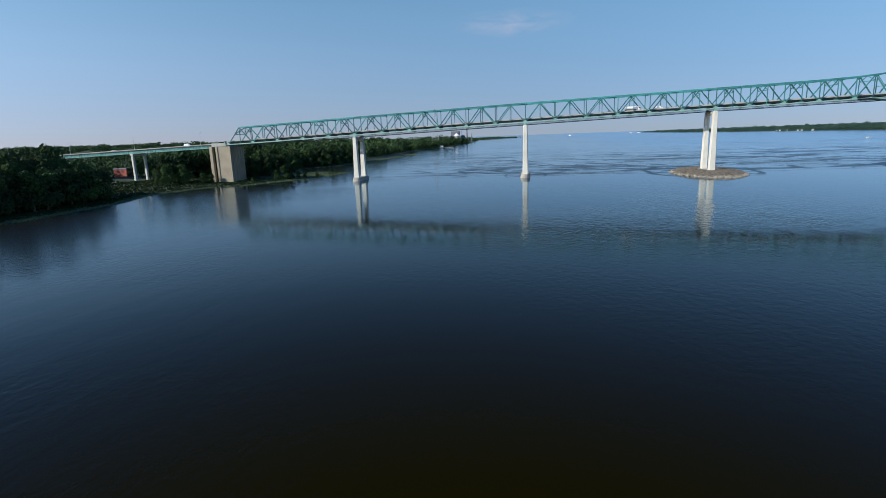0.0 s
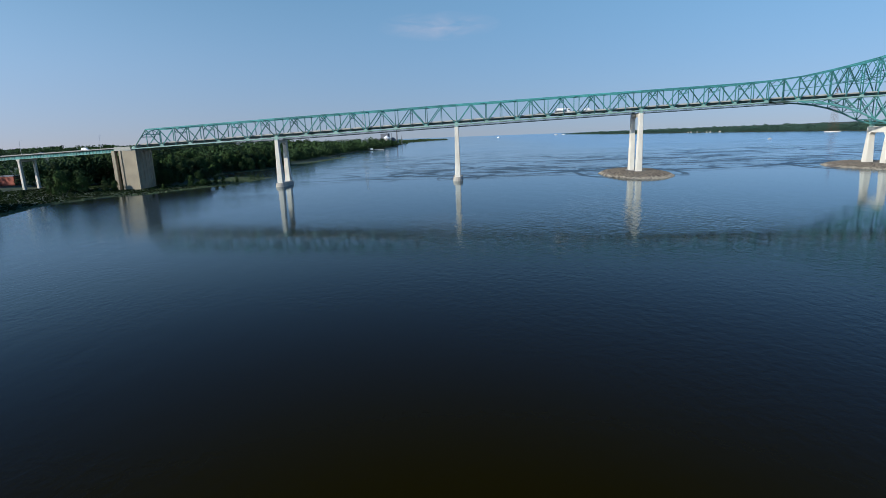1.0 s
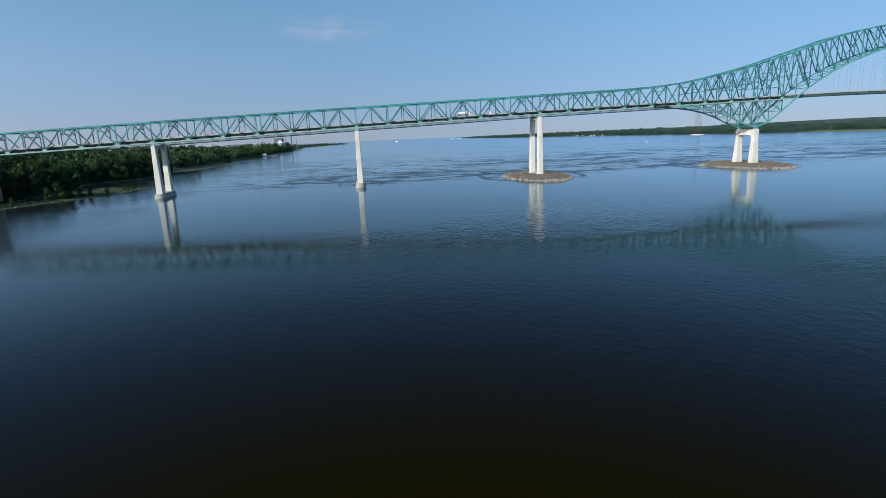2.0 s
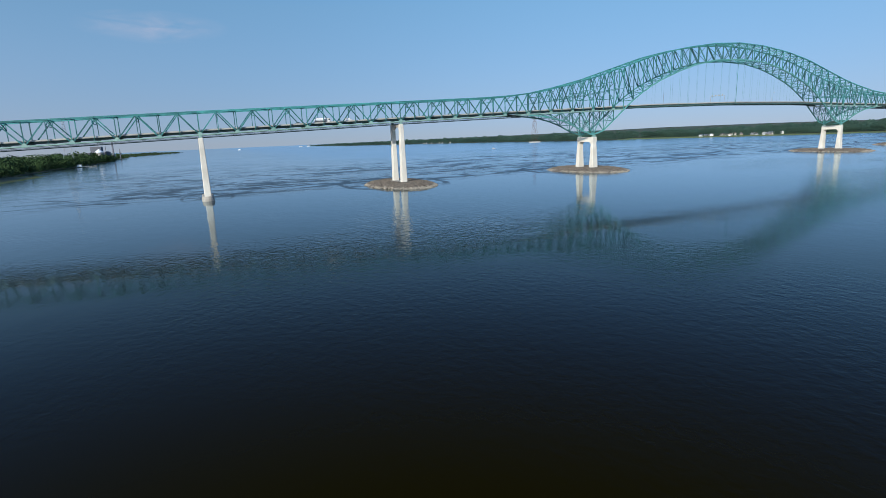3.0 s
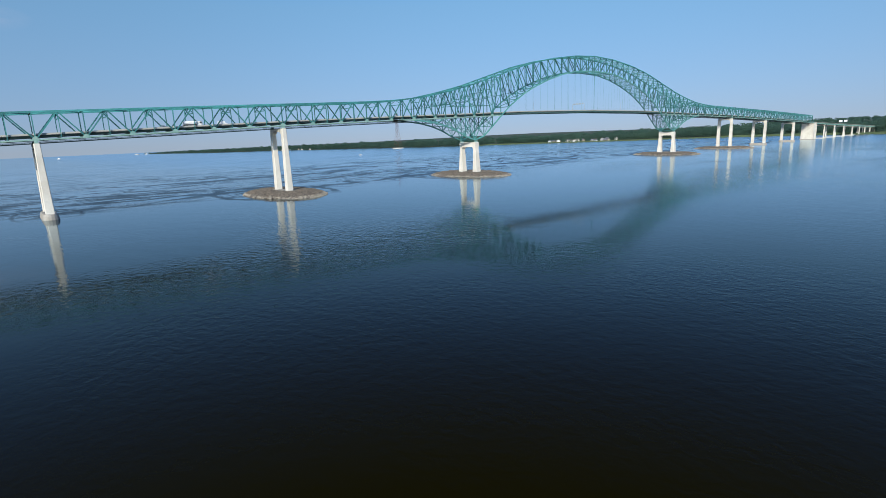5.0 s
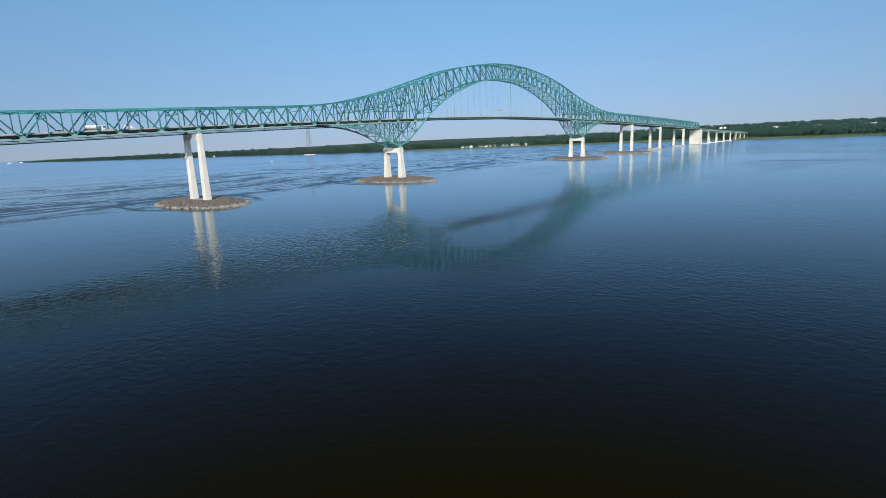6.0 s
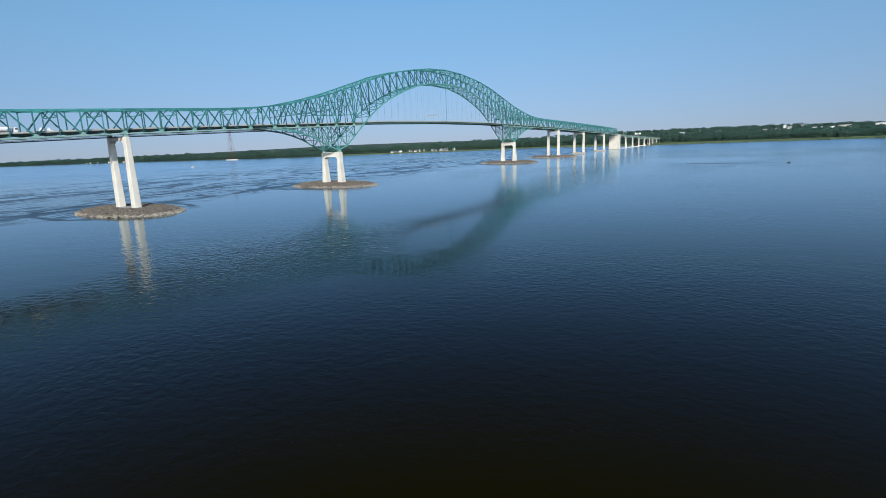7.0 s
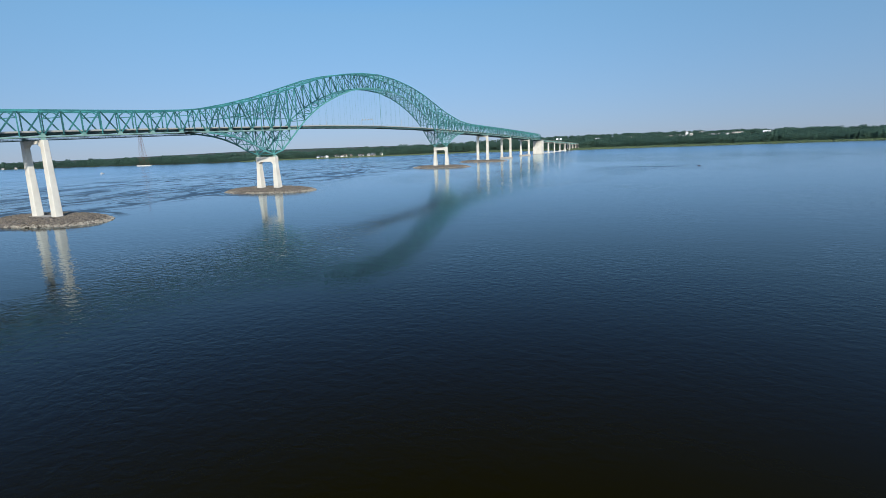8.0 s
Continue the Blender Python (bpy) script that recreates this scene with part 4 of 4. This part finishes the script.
west_spots = scatter(1, -1, ((66, 150, 9, 1.25), (150, 420, 18, 1.5), (420, 1200, 50, 2.6)), ((-340, -104),), near_road)
west_spots += scatter(2, -1, ((100, 200, 10, 1.1), (200, 500, 20, 1.5), (500, 1200, 50, 2.6)), ((-104, 140),), near_road)
west_spots += scatter(3, -1, ((40, 120, 9, 1.0), (120, 600, 26, 1.6)), ((140, 560),), near_road)
west_spots += scatter(4, -1, ((8, 90, 10, 1.0), (90, 500, 40, 2.2)), ((560, 1270),), near_road)
west_spots += scatter(9, -1, ((1000, 4300, 95, 4.0),), ((-2200, 2700),), near_road)
west_spots += scatter(10, -1, ((50, 500, 30, 2.0),), ((1270, 1700),), near_road)
west_spots += scatter(5, -1, ((10, 200, 26, 2.0),), ((1660, 1760),), near_road)
west_spots += [(x, y, s * 0.27, w * 1.6) for x, y, s, w in scatter(11, -1, ((6, 160, 24, 2.0),), ((1760, 2700),), near_road)]
west_spots += [(x, y, s * 0.8, w) for x, y, s, w in scatter(13, -1, ((3, 24, 8, 1.0),), ((1255, 1460),), near_road)]
west_spots = [(x, y, s * (0.72 if x < -790 and y < 600 else 1.0), w) for x, y, s, w in west_spots]
woods("woods", west_spots, "dense dark green woods behind the river bank", 90, 1.3, LEAVES_WEST)
east_spots = scatter(6, 1, ((85, 130, 8, 1.0), (130, 260, 15, 1.3), (260, 800, 40, 2.2), (800, 3000, 90, 3.6)), ((-1100, 0), (0, 300)), near_road)
east_spots += scatter(8, 1, ((86, 130, 8, 1.0), (130, 240, 15, 1.3), (220, 800, 42, 2.4), (800, 3000, 90, 3.6)), ((300, 900),), near_road)
east_spots += [(x, y, s * float(np.interp(y, (1300, 3300), (0.95, 0.3))), w) for x, y, s, w in scatter(7, 1, ((14, 60, 12, 1.2), (60, 300, 34, 2.2)), ((900, 3300),), near_road)]
east_spots += [(x, y, s * 0.6, w) for x, y, s, w in scatter(12, 1, ((40, 86, 15, 0.9),), ((540, 730),), near_road)]
east_spots = [(x, y, 0.35 + 0.65 * s if s > 0.74 else s, w) for x, y, s, w in east_spots]
woods("woods", east_spots, "distant green woods along the low far shore", 98, 1.3, LEAVES_HAZED)


# ---- reeds and shrubs ----
def reed_bed(name, spots, label, tall, wide, mat=None):
    """Upright tufts in one mesh, too many to count."""
    rnd = random.Random(len(spots))
    verts, faces = [], []
    for x, y in spots:
        z = max(float(land_height(np.array(x), np.array(y))), -0.3)
        for _ in range(2):
            t = rnd.uniform(0, math.pi)
            h, w = tall * rnd.uniform(0.6, 1.3), wide * rnd.uniform(0.6, 1.3)
            dx, dy = math.cos(t) * w / 2, math.sin(t) * w / 2
            lx, ly = rnd.uniform(-.3, .3), rnd.uniform(-.3, .3)
            k = len(verts)
            verts += [(x - dx, y - dy, z - 0.2), (x + dx, y + dy, z - 0.2), (x + dx * .6 + lx, y + dy * .6 + ly, z + h), (x + lx, y + ly, z + h * 1.15), (x - dx * .6 + lx, y - dy * .6 + ly, z + h)]
            faces.append((k, k + 1, k + 2, k + 3, k + 4))
    me = bpy.data.meshes.new(name)
    me.from_pydata(verts, [], faces)
    me.materials.append(mat or REEDS)
    tagged(new(name, me), label, "reeds", kind="stuff")


def shore_spots(seed, side, y0, y1, d0, d1, count):
    rnd = random.Random(seed)
    out = []
    for _ in range(count):
        y, d = rnd.uniform(y0, y1), rnd.uniform(d0, d1)
        out.append((float(west_x(np.array(y))) - d if side < 0 else float(east_x(np.array(y))) + d, y))
    return out


reed_bed("reeds", shore_spots(1, -1, -330, 90, -2, 7, 2600) + shore_spots(2, -1, 8, 92, 0, 36, 2400) + shore_spots(3, -1, 120, 560, -1, 7, 1800), "green marsh reeds and grass along the water's edge", 0.35, 1.1)
reed_bed("grass", shore_spots(21, -1, -112, 20, 4, 120, 9000) + shore_spots(22, -1, -330, -112, 5, 26, 4500), "rough dark green grass under the approach bridge", 0.35, 1.3, GRASS)
reed_bed("reeds", shore_spots(4, 1, -1100, 320, -8, 86, 9000) + shore_spots(5, 1, 320, 900, -4, 42, 3000), "pale green marsh flat along the far shore", 1.3, 4.0)
for k, (x, y, s) in enumerate(((-628, 80, 0.2), (-630, 74, 0.24), (-633, 66, 0.2), (-629, 62, 0.16), (-640, 52, 0.2), (-636, 44, 0.22), (-641, 30, 0.3), (-646, 27, 0.34), (-690, -48, 0.22), (-697, -60, 0.25), (-702, -72, 0.2), (-668, -22, 0.2), (-665, -14, 0.22), (-752, -50, 0.25), (-740, -48, 0.25), (-716, -46, 0.25))):
    tree(x, y, s, k, k * 1.7, "low green shrub at the river's edge")


# ---- things on the bridge ----
def lathe(bm, at, rings, axis="z", n=12):
    """A turned solid: rings of (along, radius)."""
    at = Vector(at)
    rows = []
    for a, r in rings:
        ring = []
        for k in range(n):
            t = 2 * math.pi * k / n
            p, q = r * math.cos(t), r * math.sin(t)
            ring.append(tuple(at + (Vector((p, q, a)) if axis == "z" else Vector((a, p, q)) if axis == "x" else Vector((q, a, p)))))
        rows.append(ring)
    loft(bm, rows)


def wheel(x, y, z, r, parent):
    bm = bmesh.new()
    lathe(bm, (x, y, z), ((-.14, r * .85), (-.1, r), (.1, r), (.14, r * .85)), "y")
    w = part("wheel", bm, TYRE, parent)
    bm = bmesh.new()
    lathe(bm, (x, y, z), ((-.16, r * .5), (.16, r * .5)), "y", 8)
    part("rim", bm, GALV, w, "grey metal rim")


def car(x, y, z, mat, label, van=False):
    c = thing("car", (x, y, z), label, "car", "vehicles")
    L, H, roof = (2.7, 1.15, 2.3) if van else (2.2, 0.95, 1.5)
    bm = bmesh.new()
    loft(bm, [[(x + a, yy, z + b) for a, b in ((-L, .35), (L, .35), (L, .75), (L - .25, H), (-L + .1, H + .03), (-L, .8))] for yy in (y + .88, y - .88)])
    part("body", bm, mat, c)
    bm = bmesh.new()
    f = (-L + .12, L - 1.0, L - 1.5, -L + .3) if van else (-L + .5, L - 1.3, L - 2.0, -L + 1.1)
    loft(bm, [[(x + f[0], y + .8, z + H), (x + f[1], y + .8, z + H), (x + f[1], y - .8, z + H), (x + f[0], y - .8, z + H)], [(x + f[3], y + .68, z + roof - .08), (x + f[2], y + .68, z + roof - .08), (x + f[2], y - .68, z + roof - .08), (x + f[3], y - .68, z + roof - .08)]])
    cab = part("cabin", bm, mat if van else GLASS, c)
    bm = bmesh.new()
    box(bm, x + f[3], x + f[2], y - .68, y + .68, z + roof - .078, z + roof)
    part("roof", bm, mat, cab)
    for dx in (-L + .8, L - .8):
        for dy in (-.82, .82):
            wheel(x + dx, y + dy, z + .33, .33, c)


def tanker_truck(x, y, z):
    t = thing("tanker_truck", (x, y, z), "white tanker lorry driving across the bridge", "lorry", "vehicles")
    bm = bmesh.new()
    lathe(bm, (x, y, z + 2.2), ((-3.9, .5), (-3.75, .95), (-3.4, 1.1), (3.4, 1.1), (3.75, .95), (3.9, .5)), "x", 16)
    tank = part("tank", bm, WHITE, t)
    for dx in (-1.8, 0, 1.8):
        bm = bmesh.new()
        lathe(bm, (x + dx, y, z + 3.25), ((0, .32), (.22, .32)), "z", 10)
        part("hatch", bm, GALV, tank)
    bm = bmesh.new()
    box(bm, x - 3.9, x + 6.4, y - .45, y + .45, z + .75, z + 1.1)
    part("chassis", bm, ROOF_GREY, t)
    bm = bmesh.new()
    loft(bm, [[(x + a, yy, z + b) for a, b in ((4.3, .8), (6.7, .8), (6.7, 1.8), (6.4, 1.9), (6.1, 3.0), (4.4, 3.15))] for yy in (y + 1.15, y - 1.15)])
    cab = part("cab", bm, WHITE, t)
    bm = bmesh.new()
    loft(bm, [[(x + a, yy, z + b) for a, b in ((4.9, 1.95), (6.1, 1.95), (5.85, 2.75), (4.9, 2.8))] for yy in (y + 1.17, y - 1.17)])
    part("side_window", bm, GLASS, cab)
    for dx in (-3.2, -1.95, 3.3, 5.9):
        for dy in (-1.05, 1.05):
            wheel(x + dx, y + dy, z + .5, .5, t)


tanker_truck(-384, -3.2, road(-384))
car(-366, -3.2, road(-366), WHITE, "white van following the road across the bridge", True)
car(-398, -3.4, road(-398), GALV, "silver car crossing the bridge")
car(-724, -3.5, approach_z(724), WHITE, "white van on the approach road", True)
car(-791, -3.5, approach_z(791), WHITE, "white car on the approach road")
car(-762, 3.2, approach_z(762), ROOF_GREY, "dark grey car on the approach road")


def street_lamp(x, y, z, reach):
    p = thing("street_lamp", (x, y, z), "slender galvanised street lamp beside the roadway", "street lamp", "street lamps")
    bm = bmesh.new()
    lathe(bm, (x, y, z), ((-.1, .16), (9.6, .09)), "z", 8)
    pole = part("pole", bm, GALV, p)
    bm = bmesh.new()
    loft(bm, [[(x + a, y, z + 9.5), (x + a + .09, y, z + 9.5), (x + a + .09, y + reach, z + 10.1), (x + a, y + reach, z + 10.1)] for a in (-.045, .02)])
    part("arm", bm, GALV, pole)
    bm = bmesh.new()
    box(bm, x - .16, x + .16, *sorted((y + reach * .8, y + reach * 1.3)), z + 10.02, z + 10.2)
    part("lamp_head", bm, GALV, p)


for x in (-709, -768, -828, -888):
    street_lamp(x, -8.4, approach_z(x), 1.8)
for x in (740, 800, 860, 920):
    street_lamp(x, 8.4, approach_z(x), -1.8)
for x in (-74, 74):
    street_lamp(x, 7.3, road(x), -1.8)


def lane_signals(x):
    """Lane lights on a beam over the roadway."""
    g = thing("lane_signal_gantry", (x, 0, road(x)), "slim gantry with four pale lane signals", "signal gantry")
    for y in (-7.3, 7.3):
        bm = bmesh.new()
        lathe(bm, (x, y, road(x)), ((-.05, .16), (6.7, .14)), "z", 8)
        part("post", bm, GALV, g)
    bm = bmesh.new()
    box(bm, x - .12, x + .12, -7.2, 7.2, road(x) + 6.4, road(x) + 6.65)
    part("beam", bm, GALV, g)
    for y in (-5.2, -1.8, 1.8, 5.2):
        bm = bmesh.new()
        box(bm, x - .35, x - .13, y - .6, y + .6, road(x) + 6.3, road(x) + 7.5)
        part("signal_box", bm, PARAPET, g)


lane_signals(-14)


def road_sign(x, y0, y1):
    z = approach_z(x)
    g = thing("road_sign", (x, (y0 + y1) / 2, z), "pale rectangular road sign panel on two posts", "road sign", "road signs")
    for y in (y0 + .4, y1 - .4):
        bm = bmesh.new()
        lathe(bm, (x, y, z), ((-.05, .14), (8.8, .14)), "z", 8)
        part("post", bm, GALV, g)
    bm = bmesh.new()
    box(bm, x - .28, x - .13, y0, y1, z + 5.2, z + 9.0)
    part("panel", bm, WHITE, g)


road_sign(900, -8.1, -2.6)
road_sign(906, 1.6, 7.6)


# ---- towers, boats, shore buildings ----
def pylon(x, y, height, spread, caisson):
    z0 = 2.2 if caisson else float(land_height(np.array(x), np.array(y)))
    label = "tall red lattice transmission tower on a concrete river base" if caisson else "tall grey lattice transmission tower on the river bank"
    p = thing("transmission_tower", (x, y, z0), label, "transmission tower", "transmission towers")
    mat = RUST if caisson else GALV
    half = lambda f: spread * (1 - f) ** 1.2 + 1.0
    levels = [0, .14, .27, .39, .5, .6, .69, .77, .84, .9, .95, 1.0]
    for a, b in zip(levels, levels[1:]):
        za, zb, ha, hb = z0 + height * a, z0 + height * b, half(a), half(b)
        q = [(-1, -1), (1, -1), (1, 1), (-1, 1)]
        for k in range(4):
            (u, v), (m, n) = q[k], q[(k + 1) % 4]
            beam("leg", (x + u * ha, y + v * ha, za), (x + u * hb, y + v * hb, zb), .3, .3, mat, p)
            beam("brace", (x + u * ha, y + v * ha, za), (x + m * hb, y + n * hb, zb), .16, .16, mat, p)
            beam("brace", (x + m * ha, y + n * ha, za), (x + u * hb, y + v * hb, zb), .16, .16, mat, p)
            beam("girt", (x + u * hb, y + v * hb, zb), (x + m * hb, y + n * hb, zb), .16, .16, mat, p)
    for f, r in ((.78, 11), (.87, 9), (.95, 7)):
        z = z0 + height * f
        for s in (-1, 1):
            beam("crossarm", (x, y + s * 1.0, z), (x, y + s * r, z + 1.2), .7, .5, mat, p)
    if caisson:
        bm = bmesh.new()
        loft(bm, [stadium(x, y, -3, 12, 24), stadium(x, y, 1.6, 12, 24), stadium(x, y, 2.2, 11.4, 23.4)])
        part("river_base", bm, CONCRETE, p, "pale concrete river base")


pylon(548, 1115, 112, 8, True)
pylon(-694, 955, 96, 9, False)


def motorboat(x, y, length, turn, mat, label):
    b = thing("motorboat", (x, y, 0), label, "boat", "boats")
    m = pose(x, y, 0, 0, 0, turn)
    h = length / 2

    def solid(name, rings, mt, parent):
        bm = bmesh.new()
        loft(bm, rings)
        bm.transform(m)
        return part(name, bm, mt, parent)

    deck_pts = [(-h, -.16 * length), (h * .3, -.17 * length), (h * .8, -.08 * length), (h, 0), (h * .8, .08 * length), (h * .3, .17 * length), (-h, .16 * length)]
    hull = solid("hull", [[(px * .9, py * .7, -.4) for px, py in deck_pts], [(px, py, length * .13) for px, py in deck_pts]], mat, b)
    cab = solid("cabin", [[(-h * .4, -.11 * length, length * .132), (h * .35, -.11 * length, length * .132), (h * .35, .11 * length, length * .132), (-h * .4, .11 * length, length * .132)], [(-h * .35, -.09 * length, length * .27), (h * .15, -.09 * length, length * .27), (h * .15, .09 * length, length * .27), (-h * .35, .09 * length, length * .27)]], WHITE if mat is WHITE else SILO, b)
    solid("windscreen", [[(h * .2, -.085 * length, length * .19), (h * .34, -.1 * length, length * .19), (h * .34, .1 * length, length * .19), (h * .2, .085 * length, length * .19)], [(h * .14, -.08 * length, length * .25), (h * .22, -.085 * length, length * .25), (h * .22, .085 * length, length * .25), (h * .14, .08 * length, length * .25)]], GLASS, cab)


motorboat(138, 676, 9.5, 200, WHITE, "white cabin cruiser out on the river")
motorboat(-245, 2700, 16, 150, WHITE, "white launch far up the river")
motorboat(140, 3050, 22, 190, WHITE, "white launch moored off the far point")
motorboat(200, 3120, 18, 175, WHITE, "white launch moored off the far point")
motorboat(104, -316, 3.2, 268, TYRE, "small dark open motorboat on calm water")


def house(x, y, turn, w, d, h, wall, roof_mat, label, storeys=1):
    """A gabled house with windows, a door and a chimney."""
    z = max(float(land_height(np.array(x), np.array(y))), 0.4)
    b = thing("house", (x, y, z), label, "house", "shore houses")
    m = pose(x, y, z, 0, 0, turn)

    def solid(name, bm, mt, parent):
        bm.transform(m)
        return part(name, bm, mt, parent)

    bm = bmesh.new()
    box(bm, -w / 2, w / 2, -d / 2, d / 2, -1, h)
    body = solid("wall", bm, wall, b)
    bm = bmesh.new()
    e = .5
    loft(bm, [[(xx, -d / 2 - e, h - .1), (xx, d / 2 + e, h - .1), (xx, d / 2 + e, h + .12), (xx, 0, h + d * .42), (xx, -d / 2 - e, h + .12)] for xx in (-w / 2 - e, w / 2 + e)])
    roof = solid("roof", bm, roof_mat, b)
    bm = bmesh.new()
    box(bm, w * .2, w * .2 + .8, -.4, .4, h + d * .25, h + d * .42 + 1)
    solid("chimney", bm, RED_BRICK, roof)
    for st in range(storeys):
        for k in range(4):
            xx = -w / 2 + w * (k + .5) / 4
            bm = bmesh.new()
            zz = .9 + 2.8 * st
            box(bm, xx - .6, xx + .6, -d / 2 - .05, -d / 2 + .05, zz, zz + 1.4)
            solid("window" if (k, st) != (1, 0) else "door", bm, GLASS, body)


rnd = random.Random(12)
WALLS = (WHITE, CONCRETE, CONCRETE_TAN, CONCRETE, WHITE)
for k in range(24):
    f = (k + rnd.uniform(-0.9, 0.9)) / 23
    sy = 712 - 150 * f
    wide, tall = rnd.choice((8, 9, 11, 13, 16)), rnd.choice((3.0, 3.4, 4.0, 5.4))
    house(float(east_x(np.array(sy))) + rnd.uniform(40, 92), sy, 235 + rnd.uniform(-60, 60), wide if k < 23 else 22, rnd.uniform(5.5, 8.5), tall if k < 23 else 6.0, WALLS[k % 5], rnd.choice((ROOF_GREY, ROOF_GREY, GALV, CONCRETE_DARK)), ("white" if WALLS[k % 5] is WHITE else "tan" if WALLS[k % 5] is CONCRETE_TAN else "cream") + " gabled house on the far shore before woods", 1)
for k in range(6):
    sy = 1770 + 38 * k + rnd.uniform(-14, 14)
    house(float(east_x(np.array(sy))) + rnd.uniform(10, 34), sy, 250 + rnd.uniform(-30, 30), rnd.uniform(5, 8), 6, rnd.uniform(2.6, 3.6), CONCRETE, ROOF_GREY, "cream gabled house on the distant shore")


def block_building(x, y, w, d, h, wall, label, base=None):
    """A flat-roofed building with a parapet and a band of windows."""
    z = base if base is not None else float(land_height(np.array(x), np.array(y)))
    b = thing("building", (x, y, z), label, "building", "far buildings")
    bm = bmesh.new()
    box(bm, x - w / 2, x + w / 2, y - d / 2, y + d / 2, z - 2, z + h)
    wl = part("wall", bm, wall, b)
    bm = bmesh.new()
    box(bm, x - w / 2 - .3, x + w / 2 + .3, y - d / 2 - .3, y + d / 2 + .3, z + h + .004, z + h + .8)
    part("roof", bm, ROOF_GREY, b)
    rows = max(1, int(h / 4))
    for r in range(rows):
        zz = z + 1.5 + r * (h - 1) / rows
        for k in range(4):
            yy = y - d / 2 + d * (k + .5) / 4
            bm = bmesh.new()
            box(bm, x - w / 2 - .05, x - w / 2 + .05, yy - d * .08, yy + d * .08, zz, zz + 1.6)
            part("window", bm, GLASS, wl)


for k, (x, y, w, d, h) in enumerate(((1980, -232, 18, 24, 13), (2000, -268, 14, 16, 15), (2050, -300, 20, 38, 11), (2120, -318, 16, 14, 17), (2020, -395, 16, 22, 14), (2100, -440, 20, 46, 13), (2160, -500, 14, 40, 15), (2240, -360, 16, 18, 20), (2300, -300, 14, 12, 22), (1900, -80, 12, 18, 16), (1960, 60, 14, 16, 14), (2260, -620, 16, 30, 16))):
    block_building(x, y, w, d, h + 2.5, WHITE if k % 3 else CONCRETE, "pale flat-roofed building among trees on the slope")
block_building(-820, 38, 13, 10, 7.0, RED_BRICK, "red clad building half hidden by trees", 4.5)
for k, (x, y, w, d, h) in enumerate(((-735, 1230, 40, 60, 12), (-760, 1330, 46, 70, 16), (-712, 1420, 30, 40, 10), (-700, 1560, 34, 36, 12), (-790, 1180, 40, 50, 20))):
    block_building(x, y, w, d, h, (CONCRETE_DARK, GALV, CONCRETE)[k % 3], "grey industrial shed on the harbour point")


def storage_tank(x, y, r, h, mat, label, roof=0.25):
    z = float(land_height(np.array(x), np.array(y)))
    t = thing("storage_tank", (x, y, z), label, "tank", "harbour tanks")
    bm = bmesh.new()
    lathe(bm, (x, y, z), ((-1, r), (h, r)), "z", 24)
    part("wall", bm, mat, t)
    bm = bmesh.new()
    lathe(bm, (x, y, z + h + .004), ((0, r * 1.04), (r * roof * .5, r * .5), (r * roof, r * .05)), "z", 24)
    part("roof", bm, WHITE if roof > 0.5 else mat, t)


storage_tank(-691, 1321, 12, 24, CONCRETE_DARK, "grey storage hall with a white conical tent roof", 0.75)
for k in range(4):
    storage_tank(-690 - 3 * k, 1470 + 17 * k, 7, 24, SILO, "tall dark grey grain silo on the harbour point", 0.3)


block_building(-712, 1440, 26, 34, 38, SILO, "tall dark grey grain elevator on the harbour point")
block_building(-722, 1300, 30, 40, 22, SILO, "dark grey warehouse block on the harbour point")


def chimney(x, y, h, r):
    z = float(land_height(np.array(x), np.array(y)))
    c = thing("chimney", (x, y, z), "tall slender grey factory chimney", "chimney", "factory chimneys")
    bm = bmesh.new()
    lathe(bm, (x, y, z), ((-1, r), (h, r * .6)), "z", 14)
    sh = part("shaft", bm, SILO, c)
    bm = bmesh.new()
    lathe(bm, (x, y, z + h + .004), ((0, r * .72), (1.6, r * .72)), "z", 14)
    part("rim", bm, ROOF_GREY, sh)


chimney(-684, 1540, 56, 2.2)
chimney(-692, 1590, 44, 1.8)
chimney(-676, 1620, 30, 1.6)
chimney(-716, 1500, 50, 1.3)
chimney(-700, 1515, 40, 1.1)


def jetty(x, y, length):
    j = thing("jetty", (x, y, 0), "pale timber jetty with a small white hut", "jetty")
    bm = bmesh.new()
    box(bm, x - length / 2, x + length / 2, y - 4, y + 4, 1.3, 1.9)
    part("platform", bm, CONCRETE, j)
    for k in range(5):
        for dy in (-3.2, 3.2):
            bm = bmesh.new()
            lathe(bm, (x - length / 2 + 1 + k * (length - 2) / 4, y + dy, -3), ((0, .4), (4.298, .4)), "z", 8)
            part("pile", bm, CONCRETE_DARK, j)
    bm = bmesh.new()
    box(bm, x - length / 2 + 2, x - length / 2 + 9, y - 2.5, y + 2.5, 1.904, 5.6)
    hut = part("hut", bm, WHITE, j)
    bm = bmesh.new()
    box(bm, x - length / 2 + 1.6, x - length / 2 + 9.4, y - 2.9, y + 2.9, 5.604, 6.0)
    part("roof", bm, ROOF_GREY, hut)


jetty(-655, 880, 34)
